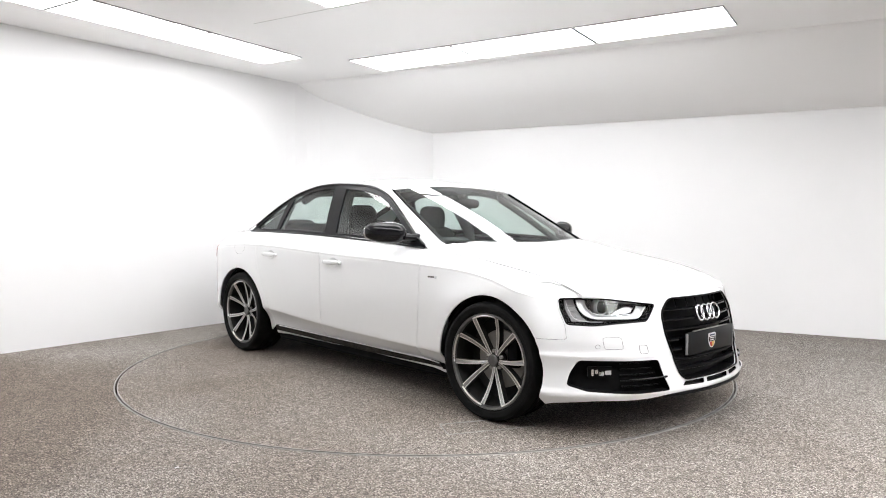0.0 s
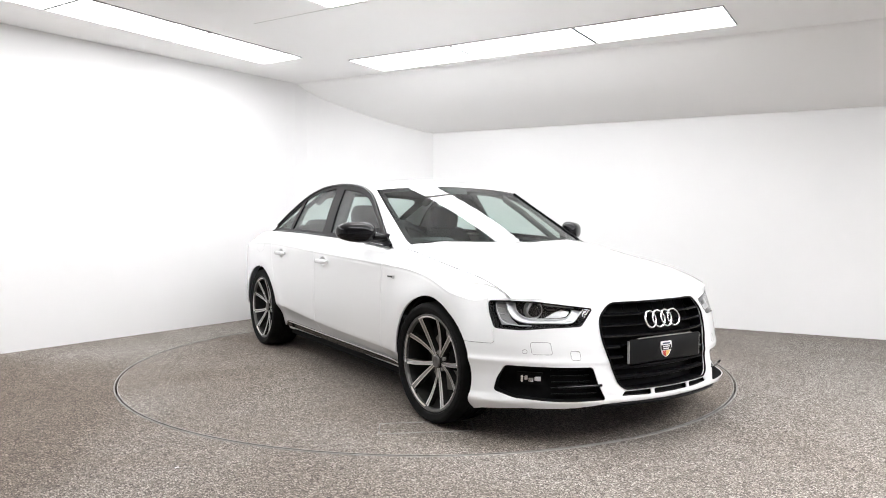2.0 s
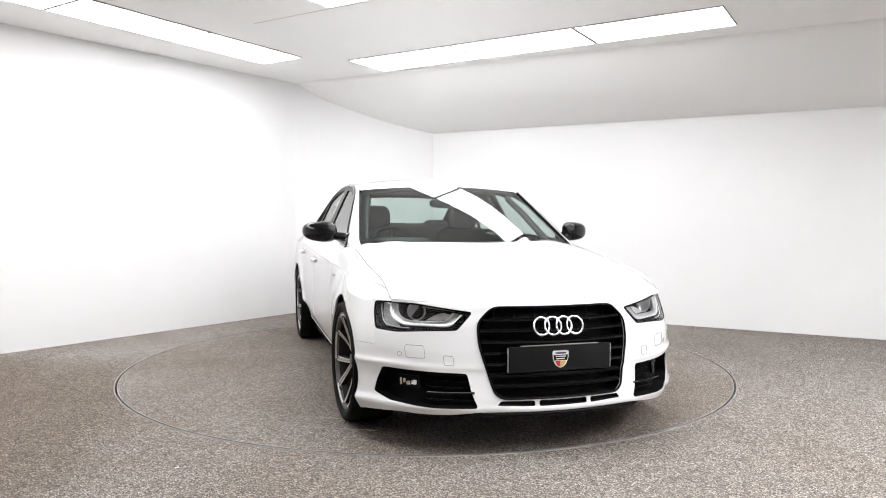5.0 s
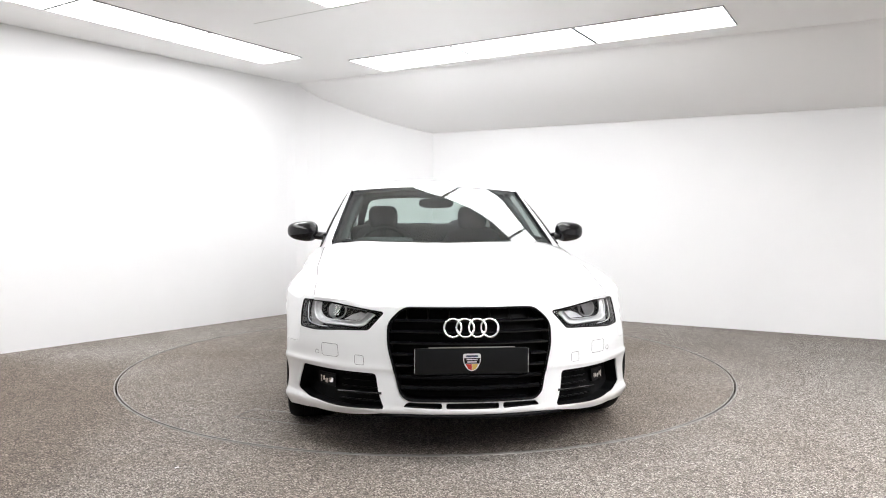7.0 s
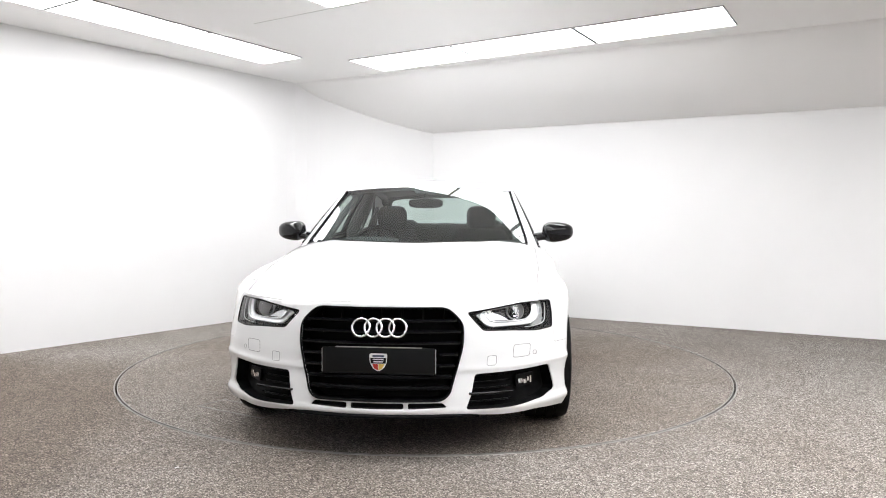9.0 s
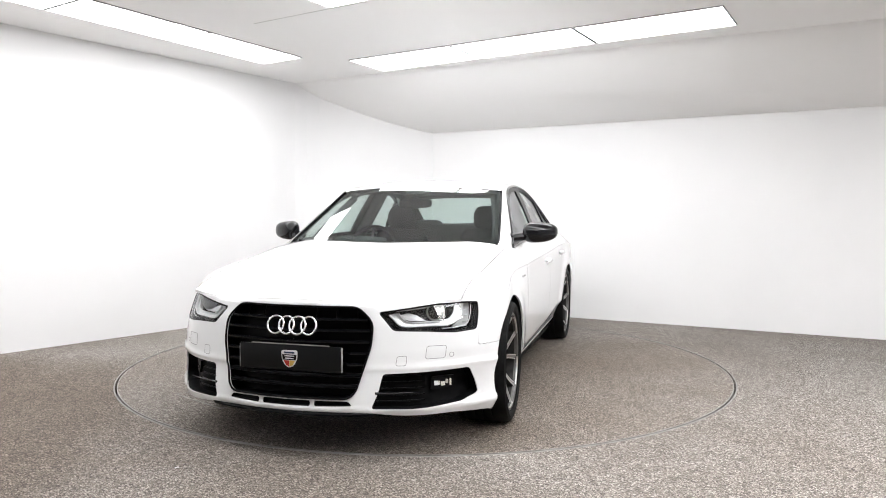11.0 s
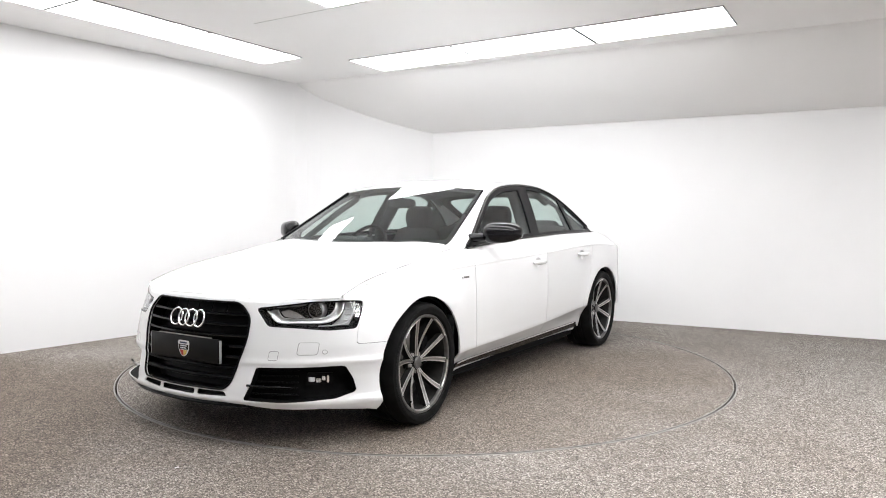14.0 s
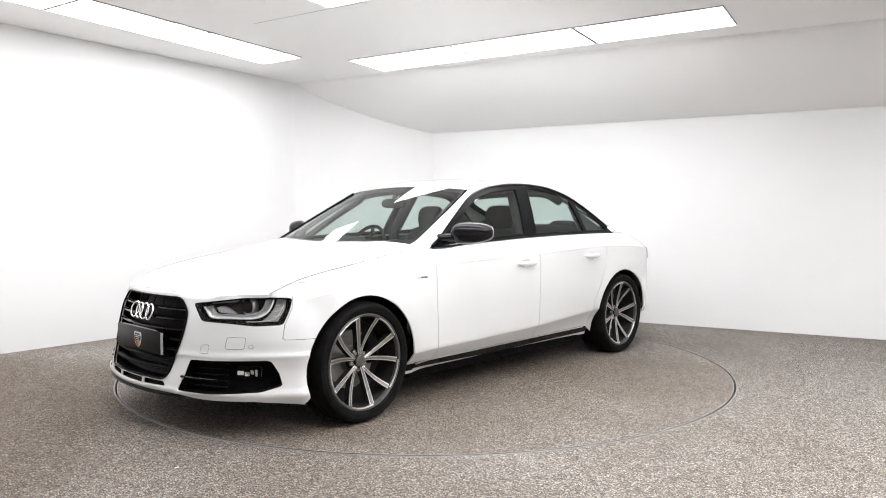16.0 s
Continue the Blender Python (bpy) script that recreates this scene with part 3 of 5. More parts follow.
CUT_X = [nose_in(CUT_Y) - 0.012 + (0.90 - nose_in(CUT_Y) + 0.012) * i / 20 for i in range(21)]
left_y = [CUT_Y * i / 24 for i in range(25)]
ys = [-y for y in left_y[:0:-1]] + left_y
bonnet_outline = [(nose_in(y) + 0.004, y) for y in ys] + [(q, cut_y(q)) for q in CUT_X] + [(cowl(y) - 0.03, y) for y in ys[::-1] if abs(y) < 0.70] + [(q, -cut_y(q)) for q in CUT_X[::-1]]
down = lambda x, y: (0, 0, -1)
bonnet = finish("bonnet", *sheet(bonnet_outline, [], bonnet_fn, (0.035, 0.035), 0.015, down, step=0.03), PAINT, car, "white bonnet panel")


def wing_top(side):
    inner = []
    for i in range(41):
        s = s_y(CUT_Y + 0.006) + (s_x(0.80) - s_y(CUT_Y + 0.006)) * i / 40
        v = skin(s, top_z(s) - 0.0002)
        inner.append((v.x, v.y + 0.006))
    x0, x1 = inner[0][0], inner[-1][0]
    xs = [x1 + (x0 - 0.012 - x1) * i / 20 for i in range(21)]
    poly = inner + [(x, cut_y(x) + GAP) for x in xs]
    return poly


SEAMGREY = mat("panel_gap", (0.16, 0.16, 0.16), 0.8, spec=0.1)
corner_x = [0.893, 0.884, 0.872, 0.858]
corner_y = [0.756, 0.746, 0.728, 0.705]
gap_line = [Vector((q, cut_y(q) + GAP / 2, hood_z(q, cut_y(q)) - 0.0002)) for q in CUT_X] + [Vector((a, b, hood_z(a, b) + 0.0002)) for a, b in zip(corner_x, corner_y)]
for q in (gap_line, [Vector((p.x, -p.y, p.z)) for p in gap_line]):
    finish("bonnet_gap", *tube(q, 0.0019, 6), SEAMGREY, bonnet, "dark shut line of the bonnet")
wt = sheet(wing_top(1), [], lambda x, y: bonnet_fn(x, y) - Vector((0, 0, 0.0015)), (0.04, 0.04), 0.012, down, step=0.03)
finish("wing_top", *wt, PAINT, car)
finish("wing_top", *mirrored(wt), PAINT, car)

# ---- greenhouse ----


def green_y(x, z):
    """Half width of the cabin side at height z."""
    t = z - 0.97
    return 0.772 - 0.36 * t - 0.28 * t * t - 0.05 * smooth01(-0.9, -1.7, x) * smooth01(1.0, 1.35, z)


def green(x, z):
    return Vector((x, green_y(x, z), z))


def green_in(x, z):
    return Vector((0, -1, 0))


DLO = curve_pts([Vector(q) for q in [(0.792, 0.930), (0.680, 0.990), (0.54, 1.084), (0.365, 1.196), (0.24, 1.264), (0.10, 1.312), (-0.06, 1.342), (-0.36, 1.366), (-0.64, 1.359), (-0.80, 1.334), (-0.98, 1.282), (-1.22, 1.165), (-1.455, 1.003)]], 8)
WS_EDGE = [Vector(q) for q in [(0.852, 0.716, 0.968), (0.642, 0.680, 1.083), (0.434, 0.644, 1.196), (0.230, 0.605, 1.311)]]
ROOF_EDGE = [(0.230, 0.605, 1.311), (0.15, 0.597, 1.336), (0.02, 0.590, 1.359), (-0.24, 0.586, 1.378), (-0.60, 0.575, 1.364), (-0.92, 0.560, 1.318)]
RW_EDGE = [(-0.92, 0.560, 1.318), (-1.25, 0.585, 1.200), (-1.55, 0.61, 1.085), (-1.78, 0.62, 1.01)]


def resample(pts, n):
    p = [Vector(q) for q in pts]
    s = [0.0]
    for i in range(1, len(p)):
        s.append(s[-1] + (p[i] - p[i - 1]).length)
    out = []
    for k in range(n + 1):
        d = s[-1] * k / n
        out.append(Vector([np.interp(d, s, [q[c] for q in p]) for c in range(len(p[0]))]))
    return out


def strip(a, b, bulge, m=6):
    """A rounded band between two lines of equally many points."""
    verts, faces = [], []
    for i in range(len(a)):
        mid = (a[i] + b[i]) / 2
        out = (mid - Vector((mid.x * 0.6, 0, 0.75))).normalized()
        for j in range(m + 1):
            t = j / m
            verts.append(a[i].lerp(b[i], t) + out * (bulge * 4 * t * (1 - t)))
    for i in range(len(a) - 1):
        for j in range(m):
            k = i * (m + 1) + j
            faces.append((k, k + 1, k + m + 2, k + m + 1))
    return verts, faces


d3 = [green(x, z) for x, z in DLO]
seg_a, seg_r, seg_c = d3[:31], d3[30:75], d3[74:]
# the foot of the pillar runs on down into the wing
seg_a = [Vector((0.95, 0.800, 0.870)), Vector((0.89, 0.795, 0.900))] + seg_a
edge_a = [Vector((1.00, 0.715, 0.905)), Vector((0.93, 0.716, 0.938))] + list(curve_pts(WS_EDGE, 6))
edge_r = curve_pts([Vector(q) for q in ROOF_EDGE], 6)
edge_c = curve_pts([Vector(q) for q in RW_EDGE], 6)
rail = join(strip(resample(seg_a, 24), resample(edge_a, 24), 0.012), strip(resample(seg_r, 30), resample(edge_r, 30), 0.012), strip(resample(seg_c, 20), resample(edge_c, 20), 0.012))


def weld(shape, dist=0.002):
    bm = bmesh.new()
    vs = [bm.verts.new(q) for q in shape[0]]
    for f in shape[1]:
        try:
            bm.faces.new([vs[i] for i in f])
        except ValueError:
            pass
    bmesh.ops.remove_doubles(bm, verts=bm.verts, dist=dist)
    bmesh.ops.recalc_face_normals(bm, faces=bm.faces)
    return bm


part("roof_rail", weld(rail), PAINT, car, smooth=True)
part("roof_rail", weld(mirrored(rail)), PAINT, car, smooth=True)

# roof
roof_in = resample(edge_r, 30)


def roof_mesh():
    v, f = [], []
    m = 24
    for i, e in enumerate(roof_in):
        crown = 0.044 - 0.006 * smooth01(-0.4, -0.9, e.x)
        front = 0.012 * (1 - i / 30) ** 8
        back = 0.06 * (i / 30) ** 6
        for j in range(m + 1):
            t = -1 + 2 * j / m
            c = 1 - abs(t) ** 2.2
            lift = crown - 0.009 * max(0.0, 1 - i / 5)
            v.append((e.x + (front - back) * c, e.y * t, e.z + lift * c))
    for i in range(30):
        for j in range(m):
            k = i * (m + 1) + j
            f.append((k, k + 1, k + m + 2, k + m + 1))
    return v, f


part("roof", weld(roof_mesh(), 0.0005), PAINT, car, "white roof panel", smooth=True)


def screen(bottom_c, bottom_e, top_c, top_e, bulge, n=20, m=14):
    """A curved windscreen between a lower and an upper bowed edge."""
    v, f = [], []
    be, bc, te, tc = Vector(bottom_e), Vector(bottom_c), Vector(top_e), Vector(top_c)
    for i in range(m + 1):
        w = i / m
        for j in range(n + 1):
            t = -1 + 2 * j / n
            c = 1 - abs(t) ** 2.2
            lo = Vector((be.x + (bc.x - be.x) * c, be.y * t, be.z + (bc.z - be.z) * c))
            hi = Vector((te.x + (tc.x - te.x) * c, te.y * t, te.z + (tc.z - te.z) * c))
            p = lo.lerp(hi, w)
            nrm = Vector((0.55 if bc.x > 0 else -0.45, 0, 0.8))
            v.append(p + nrm * (bulge * 4 * w * (1 - w) * (1 - abs(t) ** 4)))
    for i in range(m):
        for j in range(n):
            k = i * (n + 1) + j
            f.append((k, k + 1, k + n + 2, k + n + 1))
    return v, f


finish("windscreen", *screen((1.085, 0, 0.940), (0.845, 0.712, 0.962), (0.243, 0, 1.344), (0.232, 0.602, 1.307), 0.016), GLASS, car, "tinted windscreen glass")
finish("rear_window", *screen((-1.82, 0, 1.03), (-1.76, 0.615, 1.015), (-0.985, 0, 1.353), (-0.925, 0.555, 1.317), 0.015), GLASS, car, "rear window glass")

# boot lid
def boot_mesh():
    v, f = [], []
    for i in range(13):
        x = -1.74 - 0.66 * i / 12
        s = s_x(max(x, -2.10))
        w = skin(s, top_z(s) - 0.0005).y - max(0.0, abs(x) - 2.10) * 1.2
        for j in range(17):
            t = -1 + 2 * j / 16
            z = lerp_keys(BELT, x) + 0.03 * (1 - t * t) - 0.25 * max(0, -x - 2.3)
            v.append((max(x, tail(abs(w * t)) + 0.04), w * t, z))
    for i in range(12):
        for j in range(16):
            k = i * 17 + j
            f.append((k, k + 1, k + 18, k + 17))
    return v, f


part("boot_lid", weld(boot_mesh(), 0.0005), PAINT, car, smooth=True)


# ---- inner trim, dark gap backing, liners and underbody ----
def offset_skin(d):
    return lambda s, z: skin(s, z) + skin_in(s, z) * d


def pair(name, shape, material, label="", parent=None, smooth=True):
    a = finish(name, *shape, material, parent or car, label, smooth)
    b = finish(name, *mirrored(shape), material, parent or car, label, smooth)
    return a, b


trim_line = [(s_x(x), lerp_keys(BELT, x) - 0.02) for x in (0.86, 0.5, 0.0, -0.5, -1.0, -1.6)]
pair("door_trim", sheet(trim_line + [(s_x(-1.6), 0.3), (s_x(0.86), 0.3)], [], lambda s, z: Vector((plan_at(s)[0].x, 0.755, z)), 0.2, step=0.2), DASH, "dark inner door trim")


# dark sheet added behind the panels; it puts the shade into their gaps
seam_back = top_line(s_x(1.0), s_x(-1.3), 40)
pair("inner_shell", sheet([(q, z - 0.03) for q, z in seam_back] + [(s_x(-1.02), 0.55), (s_x(-0.93), 0.26), (s_x(0.98), 0.26)], [], offset_skin(0.020), (0.05, 0.02), step=0.03), DARK, "dark inner shell behind the panel gaps")


def liner(cx):
    v, f = [], []
    n = 28
    for i in range(n + 1):
        a = math.radians(-6 + 192 * i / n)
        for r, y in ((0.365, 0.868), (0.395, 0.85), (0.395, 0.50), (0.05, 0.50)):
            z = 0.318 + r * math.sin(a)
            v.append((cx + r * math.cos(a), min(y, float(np.interp(z, [0.25, 0.44], [0.79, 0.868]))), z))
    for i in range(n):
        for q in range(3):
            f.append((i * 4 + q, i * 4 + q + 1, i * 4 + q + 5, i * 4 + q + 4))
    return v, f


for cx in (1.404, -1.404):
    pair("arch_liner", liner(cx), GRAIN, "black plastic wheel arch liner")
bm = bmesh.new()
box(bm, -0.05, 0, 0.210, 4.1, 0.98, 0.12, 0.02)
box(bm, 0.0, 0, 0.195, 1.95, 1.58, 0.09, 0.02)
box(bm, -2.0, 0, 0.30, 0.6, 1.3, 0.12, 0.03)
# hidden trays added to block light and deepen the shadow under the nose
box(bm, 1.84, 0, 0.198, 0.22, 1.36, 0.07, 0.006)
box(bm, 2.02, 0, 0.208, 0.24, 0.92, 0.05, 0.006)
box(bm, 1.02, 0, 0.235, 0.10, 1.66, 0.05, 0.01)
part("underbody", bm, GRAIN, car, "dark underbody with added trays that keep light out below")
bm = bmesh.new()
box(bm, 1.55, 0, 0.46, 1.1, 0.94, 0.38, 0.03)
box(bm, 0.98, 0, 0.62, 0.1, 1.48, 0.56, 0.01)
part("engine_bay", bm, GRAIN, car, "dark engine bay block")

# sills
sill = [(s_x(1.035), 0.257), (s_x(1.035), 0.185), (s_x(-0.975), 0.195), (s_x(-0.975), 0.257)]
pair("sill", sheet(sill, [], offset_skin(0.004), (0.04, 0.010), 0.03, skin_in, 0.03), PAINT, "white painted sill")
PLATEBLACK = mat("plate_black", (0.008, 0.0085, 0.009), 0.3, spec=0.16)
blade = rounded([(s_x(0.992), 0.222), (s_x(0.965), 0.254), (s_x(-0.94), 0.268), (s_x(-0.955), 0.222), (s_x(0.2), 0.208)], 0.02)
pair("sill_blade", sheet(blade, [], offset_skin(-0.014), (0.06, 0.010), 0.03, skin_in, 0.03), GLOSS, "gloss black sill blade")
# bright bar that paints the gloss highlight along the blade's top edge
highlight_line = [offset_skin(-0.018)(s_x(x), z) for x, z in [(0.97 - 0.06 * i, float(np.interp(0.97 - 0.06 * i, [-0.93, 0.86, 0.97], [0.266, 0.257, 0.250]))) for i in range(32)]]
pair("sill_strip", tube(highlight_line, 0.0035, 6), RIMCUT, "thin bright sill strip")

# ---- side windows ----
dlo_x = [q[0] for q in DLO][::-1]
dlo_z = [q[1] for q in DLO][::-1]


def dlo_top(x):
    return float(np.interp(x, dlo_x, dlo_z))


def dlo_bot(x):
    return lerp_keys(BELT, x) + 0.004 - 0.004 * smooth01(0.5, 0.77, x)


def pane(b0, t0, b1, t1, lip=0.026, low=0.02):
    """A window pane between a front edge b0..t0 and a rear edge b1..t1 (x at its foot and head)."""
    n = 30
    top, bot = [], []
    for i in range(n + 1):
        x = t0 + (t1 - t0) * i / n
        sl = (dlo_top(x + 0.01) - dlo_top(x - 0.01)) / 0.02
        z = dlo_top(x) - lip * math.sqrt(1 + sl * sl)
        if z > dlo_bot(x) + low + 0.004:
            top.append((x, z))
    for i in range(n + 1):
        x = b0 + (b1 - b0) * i / n
        bot.append((x, dlo_bot(x) + low))
    return top + bot[::-1]


PANES = [pane(0.60, 0.60, -0.221, -0.305, 0.034), pane(-0.364, -0.455, -1.015, -0.965), pane(-1.060, -1.035, -1.39, -1.39)]
dlo_outline = list(DLO) + [(x, dlo_bot(x)) for x in [-1.43 + 2.19 * i / 40 for i in range(41)]]
pair("window_frame", sheet(dlo_outline, PANES, lambda x, z: green(x, z) + Vector((0, 0.003, 0)), 0.03, 0.012, green_in, 0.025), TRIMBLACK, "black window surround")
for q, nm in zip(PANES, ("front_door_window", "rear_door_window", "quarter_window")):
    pair(nm, sheet(q, [], lambda x, z: green(x, z) - Vector((0, 0.006, 0)), 0.08, step=0.04), GLASS, "dark tinted side glass")
wl = [(x, dlo_bot(x) - 0.004) for x in [-1.45 + 2.22 * i / 30 for i in range(31)]]
pair("belt_strip", tube([green(x, z) + Vector((0, 0.006, 0)) for x, z in wl], 0.008, 6), GLOSS, "gloss black belt strip")
pt = [green(x, z) + Vector((0, 0.004, 0.002)) for x, z in DLO[2:-2]]
pair("roof_trim", tube(pt, 0.009, 6), GLOSS, "gloss black roof trim strip")

# inner trims of the pillars
for sgn in (-1, 1):
    v, f = tube([(-0.25, sgn * 0.695, 0.60), (-0.29, sgn * 0.685, 1.00), (-0.37, sgn * 0.535, 1.320)], 0.048, 10)
    finish("pillar_trim", [(q[0], q[1] * 1.0, q[2]) for q in v], f, DASH, car, "dark inner pillar trim")
    v, f = tube([(0.74, sgn * 0.660, 0.915), (0.56, sgn * 0.630, 1.030), (0.38, sgn * 0.590, 1.150), (0.20, sgn * 0.540, 1.262)], 0.023, 8)
    finish("pillar_trim", v, f, DASH, car, "dark inner pillar trim")
    rail_in = [(0.17, sgn * 0.560, 1.290), (0.0, sgn * 0.548, 1.322), (-0.26, sgn * 0.540, 1.338), (-0.60, sgn * 0.532, 1.334), (-0.86, sgn * 0.522, 1.300), (-1.00, sgn * 0.530, 1.248)]
    finish("roof_side_trim", *tube(curve_pts([Vector(q) for q in rail_in], 4), 0.030, 8), DASH, car, "dark inner roof side trim")

# inner trim of the rear pillar, behind the quarter window
rear_trim = rounded([(-1.045, 0.965), (-1.020, 1.225), (-1.10, 1.190), (-1.22, 1.125), (-1.45, 0.985), (-1.50, 0.955)], 0.02)
pair("rear_pillar_trim", sheet(rear_trim, [], lambda x, z: green(x, z) - Vector((0, 0.045, 0)), 0.05, 0.02, green_in, 0.03), DASH, "dark inner trim of the rear pillar")


def on_rear(u, w):
    c = 1 - abs(u) ** 2.2
    lo = Vector((-1.76 - 0.06 * c, 0.615 * u, 1.015 + 0.015 * c))
    hi = Vector((-0.925 - 0.06 * c, 0.555 * u, 1.317 + 0.036 * c))
    return lo.lerp(hi, w) + Vector((0.0, 0, -0.012 + 0.045 * w * (1 - w) * (1 - abs(u) ** 4)))


finish("rear_screen_border", *sheet([(-1, 0), (1, 0), (1, 1), (-1, 1)], [rounded([(-0.90, 0.10), (0.90, 0.10), (0.86, 0.86), (-0.86, 0.86)], 0.14, 6)], on_rear, 0.12, step=0.06), SATIN, car, "black printed border of the rear window")

# windscreen surround: black printed band on the glass
def on_screen(u, w):
    """u -1..1 across, w 0..1 up."""
    t, c = u, 1 - abs(u) ** 2.2
    lo = Vector((0.845 + 0.240 * c, 0.712 * t, 0.962 - 0.022 * c))
    hi = Vector((0.232 + 0.011 * c, 0.602 * t, 1.307 + 0.037 * c))
    return lo.lerp(hi, w) + Vector((0.55, 0, 0.8)) * (0.064 * w * (1 - w) * (1 - abs(u) ** 4))


band = sheet([(-1, 0), (1, 0), (1, 1), (-1, 1)], [rounded([(-0.955, 0.07), (0.955, 0.07), (0.95, 0.955), (0.16, 0.955), (0.12, 0.86), (-0.12, 0.86), (-0.16, 0.955), (-0.95, 0.955)], 0.03)], lambda u, w: on_screen(u, w) - Vector((0.55, 0, 0.8)) * 0.004, 0.12, step=0.06)
finish("screen_border", *band, SATIN, car, "black printed border of the windscreen")
for sgn in (-1, 1):
    edge = [on_screen(sgn * 1.0, i / 12) + Vector((0.002, sgn * 0.002, 0.002)) for i in range(13)]
    finish("pillar_seal", *tube(edge, 0.008, 6), SATIN, car, "black rubber windscreen seal")


# wipers
def wiper(y0, y1):
    arm = []
    for i in range(9):
        u = (y0 + (y1 - y0) * i / 8)
        arm.append(on_screen(u / 0.66, 0.006 + 0.008 * math.sin(math.pi * i / 8)) + Vector((0.012, 0, 0.004)))
    return tube(arm, 0.006, 6)


finish("wiper", *wiper(-0.05, -0.60), SATIN, car, "black wiper blade")
finish("wiper", *wiper(0.50, 0.02), SATIN, car, "black wiper blade")
bm = weld(sheet([(-1, 0), (1, 0), (1, 1), (-1, 1)], [], lambda u, w: Vector((1.10 - 0.268 * abs(u) ** 2.2 - 0.06 * (1 - w), 0.712 * u, 0.925 + 0.02 * (1 - w) - 0.01 * abs(u))), 0.2, step=0.1))
part("scuttle", bm, GRAIN, car, "black plastic scuttle panel", smooth=True)


# ---- front end ----
def lamp_pt(y, z, depth=0.0):
    s = s_y(abs(y))
    v = skin(s, z) + skin_in(s, z) * depth
    return v if y >= 0 else Vector((v.x, -v.y, v.z))


def inset(d):
    return lambda s, z: skin2(s, z) + skin2_in(s, z) * d


def out2(s, z):
    return -skin2_in(s, z)


grille = finish("grille", *sheet(sz(GRILLE), [], inset(0.07), (0.05, 0.05), 0.062, out2, 0.03), SATIN, car, "black grille with horizontal slats and four rings")
ringline = dense(sz(GRILLE), 0.02)
finish("grille_frame", *tube([inset(-0.004)(s, z) for s, z in ringline], 0.0050, 8, closed=True), SATIN, grille, "black grille frame")
gx = lambda z: float(np.interp(z, [0.284, 0.312, 0.525, 0.62, 0.69], [0.285, 0.318, 0.385, 0.392, 0.322]))


def slat(z):
    w = gx(z) - 0.004
    v, f = [], []
    n = 20
    prof = [(-0.012, -0.004), (0.0, -0.009), (0.016, -0.009), (0.03, 0.0), (0.03, 0.006), (0.0, 0.009), (-0.012, 0.004)]
    for i in range(n + 1):
        y = -w + 2 * w * i / n
        c = lamp_pt(y, z, 0.042 if abs(y) < 0.275 and 0.40 < z < 0.52 else 0.012)
        for d, h in prof:
            v.append((c.x - d, c.y, c.z + h))
    m = len(prof)
    for i in range(n):
        for j in range(m):
            k = (j + 1) % m
            f.append((i * m + j, i * m + k, (i + 1) * m + k, (i + 1) * m + j))
    return v, f


for z in (0.636, 0.586, 0.535, 0.484, 0.434, 0.384, 0.336):
    finish("slat", *slat(z), GLOSS if z > 0.39 else SATIN, grille, smooth=False)
for y in [-0.30 + 0.1 * i for i in range(7)]:
    finish("rib", *join(tube([lamp_pt(y * 1.05, 0.640, 0.050), lamp_pt(y * 1.05, 0.682, 0.050)], 0.004, 6)), SATIN, grille)

# emblem: four plain interlocked rings
for k in range(4):
    y = -0.0861 + 0.0574 * k
    pts = [lamp_pt(0, 0.608 + 0.0405 * math.sin(a), 0.0) + Vector((0.004 - 0.3 * y * y + 0.003 * math.cos(a) * (1 if k % 2 else -1), y + 0.0405 * math.cos(a), 0)) for a in [2 * math.pi * i / 40 for i in range(40)]]
    finish("ring", *tube(pts, 0.0058, 8, closed=True), CHROME, grille, "chrome emblem ring")

# plate, with a plain shield sticker
plate_x = 2.249
nplate = empty("number_plate", "", "")
nplate.parent = car
bm = bmesh.new()
box(bm, plate_x - 0.005, 0, 0.459, 0.008, 0.526, 0.122, 0.003)
panel = part("plate_panel", bm, PLATEBLACK, nplate, "plain satin black plate", smooth=True)
bm = bmesh.new()
box(bm, plate_x - 0.019, 0, 0.459, 0.022, 0.44, 0.10, 0.004)
part("plate_bracket", bm, GRAIN, nplate)
for sgn in (-1, 1):
    bm = bmesh.new()
    box(bm, plate_x - 0.008, sgn * 0.2640, 0.459, 0.014, 0.003, 0.112, 0.001)
    part("plate_end", bm, SILVER, nplate, "bright end strip of the plate")
bm = bmesh.new()
box(bm, plate_x - 0.006, 0.0, 0.5215, 0.012, 0.40, 0.003)
part("plate_top_strip", bm, STEEL, nplate)


def plaque(name, poly, x0, x1, material, parent, label=""):
    bm = bmesh.new()
    a = [bm.verts.new((x0, y, z)) for y, z in poly]
    b = [bm.verts.new((x1, y, z)) for y, z in poly]
    n = len(poly)
    bm.faces.new(b), bm.faces.new(a[::-1])
    for i in range(n):
        bm.faces.new((a[i], a[(i + 1) % n], b[(i + 1) % n], b[i]))
    bmesh.ops.recalc_face_normals(bm, faces=bm.faces)
    return part(name, bm, material, parent, label)


RED, GOLD, INK = mat("red_enamel", (0.45, 0.03, 0.02), 0.35), mat("gold_enamel", (0.62, 0.42, 0.10), 0.35), mat("dark_ink", (0.03, 0.05, 0.09), 0.4)
BADGEWHITE = mat("badge_white", (0.72, 0.73, 0.75), 0.3)
shield = rounded([(-0.042, 0.494), (0.042, 0.494), (0.040, 0.455), (0.026, 0.425), (0.0, 0.410), (-0.026, 0.425), (-0.040, 0.455)], 0.012)
plaque("shield_badge", shield, plate_x - 0.002, plate_x + 0.002, BADGEWHITE, nplate, "silver shield badge with plain bars")
